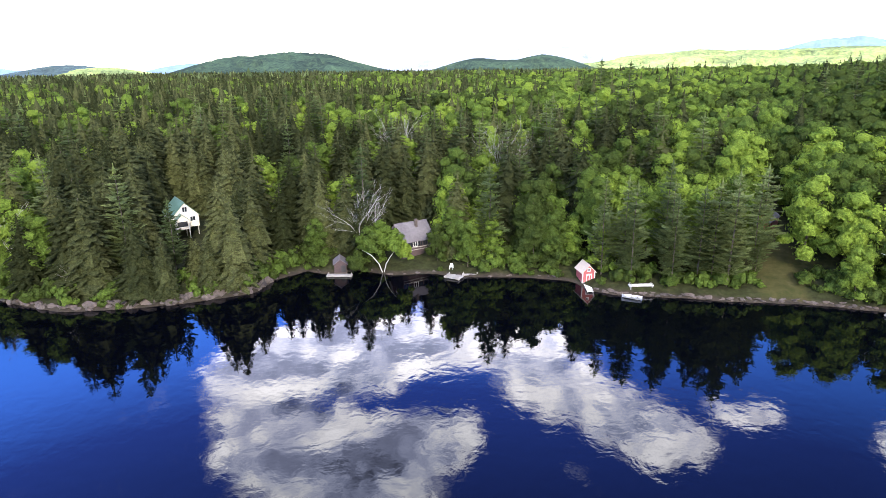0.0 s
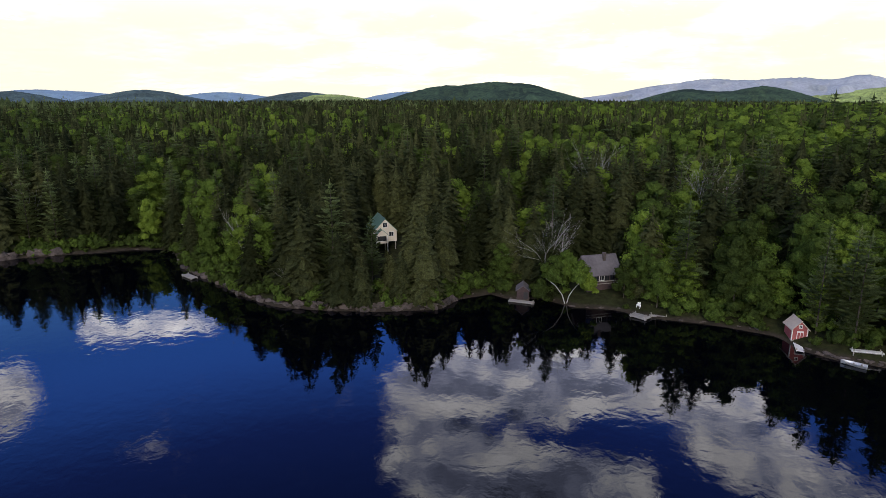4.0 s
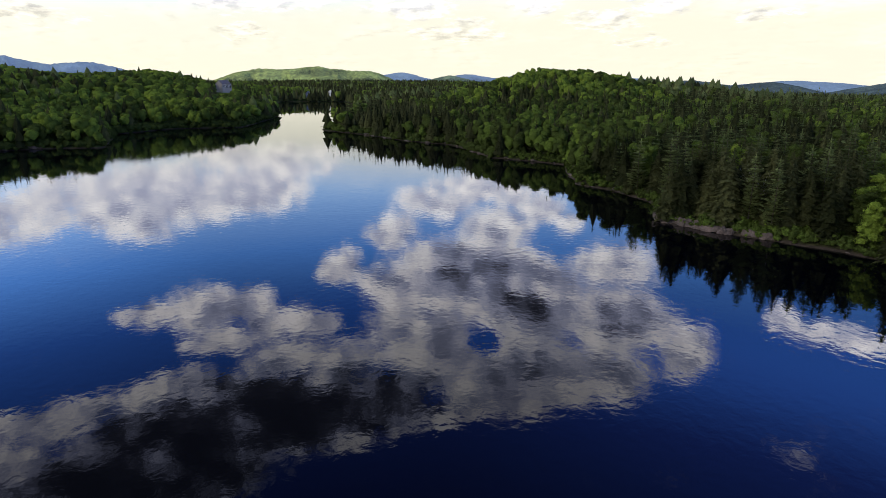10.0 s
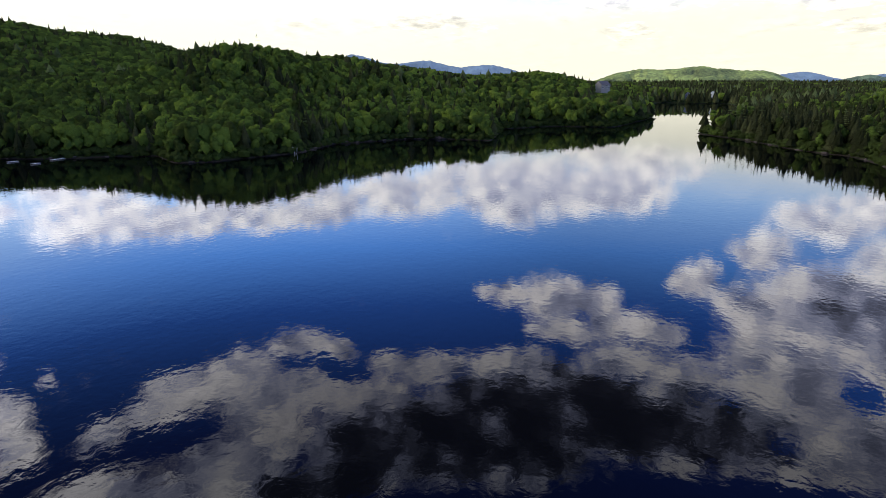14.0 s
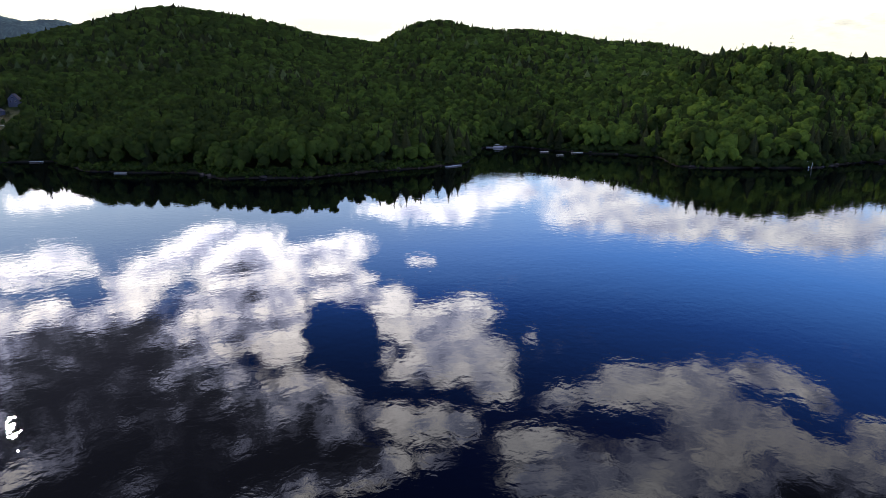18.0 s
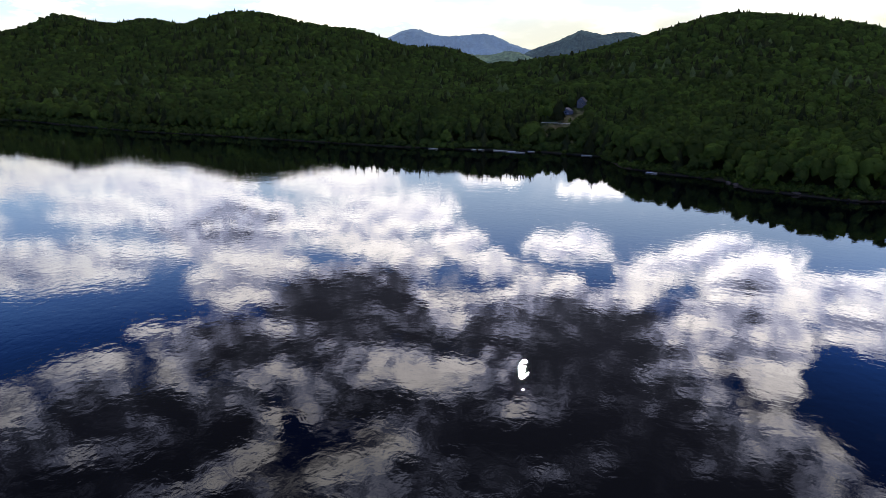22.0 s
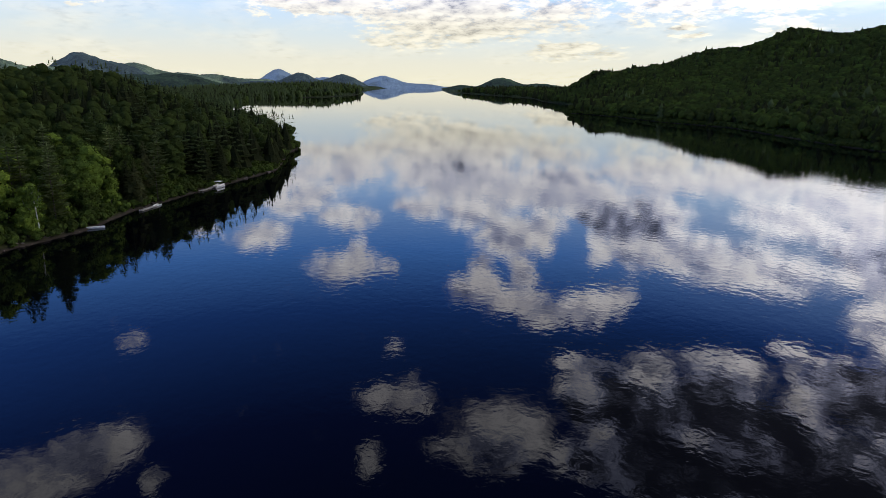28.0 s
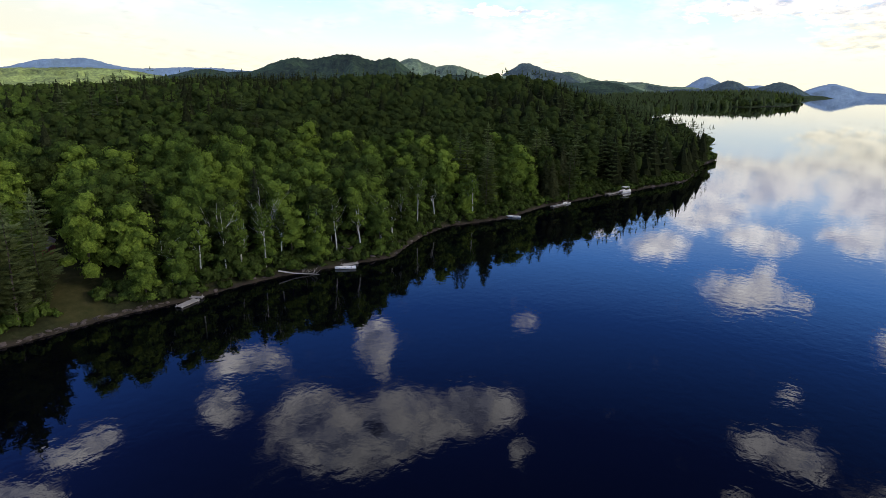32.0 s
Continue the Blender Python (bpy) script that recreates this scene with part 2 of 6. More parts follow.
DARK_BASES_SOUTH = [
    (166, 18.4, 2.4, 1.3, 0.4), (175, 16.4, 2.5, 1.2, 0.35), (208, 24.9, 21.1, 7.2, 0.72), (230, 30.3, 14.2, 5, 0.6),
    (212, 19.8, 7.9, 3.2, 1.2), (222, 22.8, 7, 2.5, 1.1), (208, 19.6, 4.4, 2.6, 1.2), (233, 27.7, 10.8, 2.8, 1.1),
    (236, 32.3, 9.6, 3.2, 1.2), (242, 27.9, 7.1, 2.7, 1.1), (236, 25.3, 5.6, 1.9, 0.8), (245, 32.6, 5.3, 2, 0.8),
    (225, 29.4, 7.3, 4.2, 1.2), (214, 23.2, 6.9, 2.4, 1.1), (210, 28.9, 6.9, 1.9, 1.1), (228, 35.6, 8.2, 2, 1.1),
    (244, 11.6, 4.3, 1.6, 0.62), (222, 12.5, 5.5, 1.8, 0.5), (236, 12.9, 4.7, 1, 0.3),
]
DARK_BASES_EAST = [
    (249, 7.4, 4.8, 1.1, 0.3), (240, 9.3, 6, 0.8, 0.3), (228, 12.1, 3.6, 1.2, 0.4), (260, 8, 3.6, 1.3, 0.35),
    (255, 31.6, 3.3, 1.9, 0.35), (305, 31.7, 5.9, 1.6, 0.3), (371, 29.9, 7.1, 2.2, 0.3), (369, 36.8, 7.5, 1.8, 0.35),
]
LIT_GAPS = [
    (202, 20.9, 1.6, 2.3, 1.3), (204, 26.4, 3.4, 1.2, 1.17), (198, 25.6, 0.7, 0.5, 0.91), (202, 20.7, 1.5, 2.2, 1.17),
    (207, 26.6, 3.2, 1.1, 0.59), (203, 26.5, 2.7, 1.1, 0.78), (210, 25.2, 2.6, 1.1, 0.72), (218, 22.3, 1.9, 0.8, 0.91),
    (218, 30.3, 3.3, 1.7, 1.04), (221, 32.3, 3.3, 1.1, 1.04), (216, 34, 4.9, 1.5, 0.91), (210, 33.9, 4.8, 1, 1.04),
]
# Holes of clear sky.
BLUE_GAPS = [
    (359, 30.6, 3.9, 1, 0.7), (353, 33.3, 2.7, 1.6, 0.4), (75, 23.4, 2.1, 1.2, 0.9), (138, 29.7, 3, 1.1, 0.6),
    (123, 26.1, 1.9, 0.9, 0.5), (166, 22.3, 2.9, 2.6, 0.9), (187, 16.9, 1.4, 0.9, 0.7), (235, 19, 7.5, 1.6, 0.6),
    (249, 13.7, 2, 1.7, 0.7), (217, 30.4, 1.2, 1.2, 0.8), (232, 9.3, 1.8, 1.2, 0.3),
]


SKY_STOPS = [(0.0, (0.60, 0.57, 0.44)), (0.03, (0.56, 0.55, 0.47)), (0.07, (0.47, 0.54, 0.58)), (0.11, (0.39, 0.53, 0.72)), (0.16, (0.30, 0.51, 0.88)), (0.25, (0.10, 0.30, 0.86)),
             (0.34, (0.028, 0.11, 0.48)), (0.5, (0.011, 0.027, 0.16)), (0.7, (0.007, 0.014, 0.08)), (1.0, (0.02, 0.04, 0.12))]
CLOUD_STOPS = [(0.0, (0.118, 0.113, 0.088)), (0.08, (0.124, 0.118, 0.100)), (0.13, (0.152, 0.149, 0.150)), (0.2, (0.193, 0.191, 0.198)), (0.33, (0.215, 0.208, 0.214)),
               (0.5, (0.130, 0.127, 0.134)), (0.7, (0.135, 0.137, 0.145)), (1.0, (0.2, 0.2, 0.22))]


def build_world():
    world = bpy.data.worlds.new("sky")
    world.use_nodes = True
    scene.world = world
    tree = world.node_tree
    tree.nodes.clear()
    g = Nodes(tree)
    way = g.add("ShaderNodeTexCoord").outputs["Generated"]
    part3 = g.add("ShaderNodeSeparateXYZ")
    g.put(part3.inputs[0], way)
    x, y, z = part3.outputs
    el = g.math("MULTIPLY", g.math("ARCSINE", z), 180 / math.pi)
    az = g.math("MULTIPLY", g.math("ARCTAN2", g.math("MULTIPLY", x, -1.0), y), 180 / math.pi)
    az = g.math("MODULO", g.math("ADD", az, 360.0), 360.0)
    # clear sky: the sky model, deepened towards the zenith and washed out by haze at the horizon
    sky = g.add("ShaderNodeTexSky")
    sky.sky_type, sky.sun_disc = "NISHITA", False
    sky.sun_elevation, sky.sun_rotation = radians(SUN_EL), radians(-SUN_AZ)
    sky.altitude, sky.dust_density, sky.ozone_density = 500, 0.4, 2.0
    dim = g.vec("MULTIPLY", sky.outputs[0], (0.004, 0.004, 0.003))
    deep = g.ramp(g.math("DIVIDE", el, 60.0), SKY_STOPS)
    turned = g.vec("DOT_PRODUCT", way, tuple(bearing(20, 20)))          # deeper blue across from the sun's side
    depth = g.math("MULTIPLY", g.span(turned, -0.55, 0.55, 0.5, 1.4, False), g.span(turned, 0.55, 0.97, 1.0, 2.2))
    depth = g.math("ADD", 1.0, g.math("MULTIPLY", g.math("SUBTRACT", depth, 1.0), g.span(el, 17.0, 26.0)))
    west = g.span(g.vec("DOT_PRODUCT", way, tuple(bearing(138, 18))), 0.78, 0.98, 1.0, 1.5)          # paler through the haze of the south-west
    depth = g.math("MULTIPLY", depth, west)
    clear = g.vec("SCALE", deep)
    g.put(clear.node.inputs["Scale"], g.math("MULTIPLY", depth, 2.0))
    toward = g.vec("DOT_PRODUCT", way, tuple(bearing(SUN_AZ, SUN_EL)))
    pale = g.math("MULTIPLY", g.span(toward, 0.5, 0.98, 0.0, 0.65), g.math("MULTIPLY", g.span(el, 9.0, 21.0, 1.0, 0.0), g.span(el, 3.5, 8.0)))
    base = g.mix(pale, g.vec("ADD", dim, clear), (1.15, 1.4, 1.75, 1))
    north = g.span(g.vec("DOT_PRODUCT", way, tuple(bearing(35, 0))), 0.3, 0.85)
    base = g.mix(g.math("MULTIPLY", north, g.span(el, 5.5, 11.0, 0.9, 0.0)), base, g.mix(g.span(g.vec("DOT_PRODUCT", way, tuple(bearing(350, 0))), 0.72, 0.95), (1.1, 1.06, 0.9, 1), (1.1, 1.06, 0.8, 1)))
    low = g.math("MULTIPLY", g.span(el, 4.5, 8.5, 0.85, 0.0), g.span(g.vec("DOT_PRODUCT", way, tuple(bearing(262, 0))), 0.25, 0.8, 1.0, 0.0))
    base = g.mix(low, base, (1.08, 1.04, 0.84, 1))          # cream haze along the horizon, but for the east
    # cumulus: soft masses broken up by noise on a flat cloud deck
    comb = g.add("ShaderNodeCombineXYZ")
    height = g.math("ADD", g.math("MAXIMUM", z, 0.0), 0.2)
    g.put(comb.inputs[0], g.math("DIVIDE", x, height)), g.put(comb.inputs[1], g.math("DIVIDE", y, height))
    deck = comb.outputs[0]
    warp = g.noise(deck, 4.5, 6.0, 0.62)
    shift = g.vec("MULTIPLY", g.vec("SUBTRACT", warp.outputs["Color"], (0.5, 0.5, 0.5)), (5.0, 3.4, 0.0))
    fine = g.noise(deck, 20.0, 9.0, 0.68).outputs[0]
    puff = g.noise(deck, 7.0, 7.0, 0.6).outputs[0]
    broad = g.noise(deck, 1.7, 5.0, 0.55).outputs[0]
    beyond = g.noise(g.vec("ADD", deck, (0.03, -0.05, 0.0)), 7.0, 3.0, 0.5).outputs[0]

    def half_sky(turn, first, last):
        """The clouds of one half of the sky, with azimuths counted from turn."""
        spot = g.add("ShaderNodeCombineXYZ")
        g.put(spot.inputs[0], g.math("MODULO", g.math("ADD", az, 360.0 - turn), 360.0)), g.put(spot.inputs[1], el)
        spot = g.vec("ADD", spot.outputs[0], shift)

        def masses(rows, reach):
            """The strength of the cloud at each place."""
            total = None
            for a, e, w, h, thick in rows:
                a = (a - turn) % 360
                if not first - w * 1.8 < a < last + w * 1.8:
                    continue
                n = g.add("ShaderNodeVectorMath", operation="MULTIPLY_ADD")
                g.put(n.inputs[0], spot)
                n.inputs[1].default_value, n.inputs[2].default_value = (1 / w, 1 / h, 0), (-a / w, -e / h, 0)
                one = g.span(g.vec("LENGTH", n.outputs[0]), 0.35, reach, thick, 0.0)
                total = one if total is None else g.math("SMOOTH_MAX", total, one, 0.25)
            return total

        bright, dark = masses(CLOUDS_NORTH + CLOUDS_WEST + CLOUDS_WEST_HIGH + CLOUDS_SOUTH_WEST + CLOUDS_SOUTH_WEST_HIGH + CLOUDS_SOUTH_WEST_FAR + CLOUDS_SOUTH + CLOUDS_SOUTH_HIGH + CLOUDS_SOUTH_EAST + CLOUDS_SOUTH_EAST_HIGH + CLOUDS_EAST + CLOUDS_EAST_HIGH + CLOUDS_NORTH_EAST + CLOUDS_OVER_HILLS + CLOUDS_OVER_LAKE, 1.75), masses(DARK_BASES + DARK_BASES_SOUTH + DARK_BASES_EAST, 1.6)
        gaps = g.math("MULTIPLY", masses(LIT_GAPS, 1.6) or 0.0, g.span(fine, 0.36, 0.6, 0.25, 1.25))
        clear_gaps = masses(BLUE_GAPS, 1.5) or 0.0
        over = g.math("MULTIPLY", g.span(broad, 0.45, 0.7), g.span(el, 42.0, 60.0))          # above the placed banks the sky goes on as broken cloud
        body = g.math("MAXIMUM", g.math("MAXIMUM", bright, dark), over)
        body = g.math("MAXIMUM", g.math("SUBTRACT", body, clear_gaps), 0.0)
        ragged = g.math("ADD", g.math("MULTIPLY", g.math("SUBTRACT", fine, 0.5), 0.85), g.math("MULTIPLY", g.math("SUBTRACT", puff, 0.5), 0.8))
        ragged = g.math("MULTIPLY", ragged, g.math("MULTIPLY", g.span(body, 0.0, 0.4, 0.35, 1.0), g.span(el, 8.0, 18.0, 1.5, 1.0)))
        density = g.math("ADD", body, ragged)
        cover = g.span(density, 0.17, 0.62)
        # a veil of thin low cloud towards the horizon
        veil = g.math("MULTIPLY", g.span(broad, 0.42, 0.7), g.span(el, 4.0, 12.0, 0.5, 0.0))
        cover = g.math("MAXIMUM", cover, veil)
        # bright rims and soft grey hearts; brighter the nearer to the sun
        glow = g.math("MULTIPLY", g.span(toward, 0.55, 0.96, 0.95, 1.75), g.span(g.vec("DOT_PRODUCT", way, tuple(bearing(8, 30))), 0.6, 0.95, 1.0, 1.95))
        glow = g.math("MULTIPLY", glow, g.span(g.vec("DOT_PRODUCT", way, tuple(bearing(168, 32))), 0.7, 0.95, 1.0, 1.4))
        lift = g.ramp(g.math("DIVIDE", el, 60.0), CLOUD_STOPS)
        relief = g.math("SUBTRACT", puff, beyond)
        heart = g.math("SUBTRACT", g.math("ADD", g.math("MULTIPLY", density, 0.6), 0.25), g.math("ADD", g.math("MULTIPLY", relief, 1.8), g.math("MULTIPLY", g.math("SUBTRACT", fine, 0.5), 0.7)))
        marble = g.span(heart, 0.3, 1.05, g.span(el, 6.0, 14.0, 1.18, 1.4), g.span(el, 7.0, 15.0, 0.86, 0.44))
        rough_shade = g.math("MULTIPLY", g.math("ADD", g.math("MULTIPLY", ragged, 1.5), g.math("MULTIPLY", relief, 1.6)), g.span(dark, 0.0, 0.4, 0.08, 1.0))
        shade = g.math("SUBTRACT", g.math("SUBTRACT", dark, gaps), rough_shade)
        shade = g.span(shade, -0.08, 1.0, 1.0, 0.085)
        cloud = g.vec("SCALE", lift)
        power = g.math("MULTIPLY", marble, g.math("MULTIPLY", shade, glow))
        g.put(cloud.node.inputs["Scale"], g.math("MULTIPLY", power, 10.0))
        cool = g.span(g.math("MULTIPLY", marble, shade), 0.25, 1.25, 1.0, 0.0)
        cloud = g.mix(g.math("MULTIPLY", cool, g.span(el, 3.0, 9.0)), cloud, g.vec("MULTIPLY", cloud, (0.84, 0.94, 1.36)))
        cloud = g.mix(g.span(toward, 0.75, 0.97), cloud, g.vec("MULTIPLY", cloud, (1.04, 1.0, 0.95)))
        back = g.add("ShaderNodeBackground")
        g.put(back.inputs[0], g.mix(cover, base, cloud))
        back.inputs[1].default_value = 1.0
        return back.outputs[0]

    both = g.add("ShaderNodeMixShader")
    g.put(both.inputs[0], g.math("GREATER_THAN", g.math("MODULO", g.math("ADD", az, 60.0), 360.0), 216.0))
    g.put(both.inputs[1], half_sky(250, 50, 266)), g.put(both.inputs[2], half_sky(90, 66, 210))
    out = g.add("ShaderNodeOutputWorld")
    tree.links.new(both.outputs[0], out.inputs[0])


build_world()
sun = bpy.data.lights.new("sun", "SUN")
sun.energy, sun.angle, sun.color = 1.3, radians(0.5), (1.0, 0.93, 0.82)
new("sun", sun).matrix_world = look(bearing(SUN_AZ, SUN_EL) * 900, (0, 0, 0))

# ---- plan of the lake and the land (metres, camera over the origin) ----
SHORE_NORTH = [(400, 28), (356, 33), (290, 32), (265, 42), (236, 54), (203, 65), (174, 70), (155, 80), (140, 80), (119, 76), (106, 82), (94, 88),
               (81, 91), (71, 93), (62, 96), (49, 98), (41, 100), (31, 101), (27, 103), (24, 109), (16, 111), (7, 111), (2, 112), (-3, 114),
               (-10, 113), (-16, 116), (-23, 114), (-27, 116), (-32, 111), (-34, 104), (-44, 100)]
SHORE_NORTH_WEST = [(-54, 97), (-64, 96), (-72, 99), (-80, 103), (-90, 108), (-98, 112), (-114, 126), (-123, 122), (-137, 113), (-149, 103),
                    (-163, 96), (-189, 109), (-212, 107), (-229, 98), (-285, 116), (-304, 102), (-319, 88), (-389, 80), (-416, 56), (-472, 30),
                    (-518, 0), (-640, 25), (-900, 60), (-1180, 45), (-1180, -70), (-900, -85), (-742, -47)]
SHORE_SOUTH_WEST = [(-682, -50), (-558, -66), (-547, -121), (-500, -149), (-400, -127), (-402, -157), (-390, -184), (-340, -213), (-291, -204),
                    (-272, -212), (-240, -223), (-231, -235), (-249, -266), (-240, -286), (-220, -302), (-205, -345), (-182, -348), (-137, -282),
                    (-112, -273), (-84, -271), (-53, -261), (-18, -273), (-10, -294), (18, -306), (35, -318), (54, -362), (92, -370)]
SHORE_SOUTH_EAST = [(112, -365), (140, -357), (180, -352), (229, -356), (272, -356), (340, -359), (405, -358), (489, -374), (600, -395),
                    (690, -365), (800, -363), (912, -327), (990, -400), (1250, -470), (1526, -487), (1898, -568), (2900, -480), (4700, -700),
                    (4700, -330), (2600, -62), (2149, -56), (1697, 44), (1464, 175), (1000, 190), (700, 150), (520, 75), (420, 45)]
LAKE = np.array(SHORE_NORTH + SHORE_NORTH_WEST + SHORE_SOUTH_WEST + SHORE_SOUTH_EAST, float)

# Hills: azimuth, distance, height, half width across, half depth.
HILLS = [(179, 1250, 130, 150, 330), (172, 1350, 120, 130, 300), (157, 1230, 120, 100, 300), (149, 1300, 114, 170, 350), (139, 1300, 83,
         150, 300), (165, 1500, 109, 160, 300), (130, 620, 45, 70, 140), (122, 700, 38, 80, 140), (101, 900, 27, 130, 200), (220, 1500, 148, 150,
         330), (211, 1500, 124, 140, 300), (203, 1600, 104, 110, 300), (70, 620, 23, 45, 80), (187, 1150, 75, 90, 250), (193, 1100, 59, 70, 200),
         (197, 1200, 52, 70, 200), (115, 800, 28, 80, 150), (66, 640, 21, 40, 80), (216, 1550, 104, 120, 300),
         (226.5, 1800, 158, 120, 330), (232.5, 1800, 148, 120, 330), (238.3, 1800, 102, 120, 330), (244, 1750, 62, 110, 250), (247.6, 1650, 54, 50, 200),
         (297, 340, 8, 60, 60), (289, 330, 20, 28, 50), (283, 330, 12, 20, 40), (60, 700, 14, 60, 90)]
ISLANDS = [(276, 1640, 14, 45, 40), (271, 1900, 12, 50, 40)]
SHORE_FLATS = {0: 11.0, 40: 11.0, 70: 14.0, 110: 12.0, 150: 10.0, 190: 10.0, 230: 12.0, 262: 12.0, 275: 19.0, 300: 24.0, 318: 23.0, 330: 16.0}


def lattice(ix, iy, seed):
    h = np.sin(ix * 127.1 + iy * 311.7 + seed * 74.7) * 43758.5453
    return h - np.floor(h)


def soft_noise(x, y, size, seed=0, octaves=3):
    """Value noise from -1 to 1 over the plan."""
    total, amp, norm = 0.0, 1.0, 0.0
    for o in range(octaves):
        u, v = x / size, y / size
        i, j = np.floor(u), np.floor(v)
        a, b = u - i, v - j
        a, b = a * a * (3 - 2 * a), b * b * (3 - 2 * b)
        n = (lattice(i, j, seed + o) * (1 - a) + lattice(i + 1, j, seed + o) * a) * (1 - b) + (lattice(i, j + 1, seed + o) * (1 - a) + lattice(i + 1, j + 1, seed + o) * a) * b
        total, norm = total + amp * (2 * n - 1), norm + amp
        size, amp = size / 2.1, amp / 2
    return total / norm


def inland(x, y):
    """Distance from the shore, positive on land and negative in the lake."""
    x, y = np.asarray(x, float), np.asarray(y, float)
    best, inside = np.full(x.shape, 1e18), np.zeros(x.shape, bool)
    for (ax, ay), (bx, by) in zip(LAKE, np.roll(LAKE, -1, 0)):
        dx, dy = bx - ax, by - ay
        u = np.clip(((x - ax) * dx + (y - ay) * dy) / (dx * dx + dy * dy), 0, 1)
        best = np.minimum(best, (x - ax - u * dx) ** 2 + (y - ay - u * dy) ** 2)
        cross = (ay > y) != (by > y)
        if dy:
            inside ^= cross & (x < ax + (y - ay) * dx / dy)
    d = np.sqrt(best)
    return np.where(inside, -d, d) + 1.3 * soft_noise(x, y, 11.0, 5, 2) * np.clip(np.hypot(x, y) / 300, 0.35, 1.5)


def azimuth(x, y):
    return np.degrees(np.arctan2(-x, y)) % 360


def ground_height(x, y, d=None):
    x, y = np.asarray(x, float), np.asarray(y, float)
    d = inland(x, y) if d is None else d
    az, far = azimuth(x, y), np.hypot(x, y)
    keys = sorted(SHORE_FLATS)
    flat = np.interp(az, keys + [360], [SHORE_FLATS[k] for k in keys] + [SHORE_FLATS[0]])
    land = np.maximum(d, 0)
    h = 0.9 * (1 - np.exp(-land / 1.6)) + flat * (1 - np.exp(-land / 72.0)) + soft_noise(x, y, 60.0, 11, 3) * np.clip(land / 40, 0, 1) * 2.2
    h = h + soft_noise(x, y, 420.0, 21, 4) * np.clip(land / 250, 0, 1) * 5.0
    rise = np.zeros_like(h)
    for a, r, top, across, deep in HILLS:
        cx, cy = -math.sin(math.radians(a)), math.cos(math.radians(a))
        along, side = x * cx + y * cy - r, x * -cy + y * cx
        rise = rise + (top * np.exp(-0.5 * ((side / across) ** 2 + (along / deep) ** 2))) ** 3.5
    h = h + rise ** (1 / 3.5) * np.clip(land / 120, 0, 1)
    h = h + soft_noise(x, y, 300.0, 31, 4) * np.clip((far - 700) / 900, 0, 1) * np.clip((h - 25) / 60, 0, 1) * 15
    north = np.interp(az, [0, 55, 68, 272, 284, 360], [1, 1, 0, 0, 1, 1])      # the land falls away to a valley in the north
    h = h - north * np.clip((far - 620) / 3600, 0, 1) ** 0.8 * 62 * np.clip(1 - rise ** (1 / 3.5) / 40, 0, 1)
    wet = np.minimum(d, 0)
    islands = np.zeros_like(h)
    for a, r, top, across, deep in ISLANDS:
        cx, cy = -math.sin(math.radians(a)), math.cos(math.radians(a))
        islands = np.maximum(islands, top * np.exp(-0.5 * (((x * -cy + y * cx) / across) ** 2 + ((x * cx + y * cy - r) / deep) ** 2)))
    return np.where(d > 0, h, np.maximum(-4.0, 0.35 * wet) + islands)


# ---- materials ----
def material(name):
    m = bpy.data.materials.new(name)
    m.use_nodes = True
    m.node_tree.nodes.clear()
    g = Nodes(m.node_tree)
    out = g.add("ShaderNodeOutputMaterial")
    return m, g, out


def principled(g, out, color, rough=0.8, metal=0.0, bump=None, strength=0.3, distance=0.05, spec=0.5):
    p = g.add("ShaderNodeBsdfPrincipled")
    g.put(p.inputs["Base Color"], color), g.put(p.inputs["Roughness"], rough), g.put(p.inputs["Metallic"], metal)
    p.inputs["Specular IOR Level"].default_value = spec
    if bump is not None:
        b = g.add("ShaderNodeBump")
        b.inputs["Strength"].default_value, b.inputs["Distance"].default_value = strength, distance
        g.put(b.inputs["Height"], bump)
        g.put(p.inputs["Normal"], b.outputs[0])
    g.tree.links.new(p.outputs[0], out.inputs[0])
    return p


def place_of(g):
    return g.add("ShaderNodeNewGeometry").outputs["Position"]


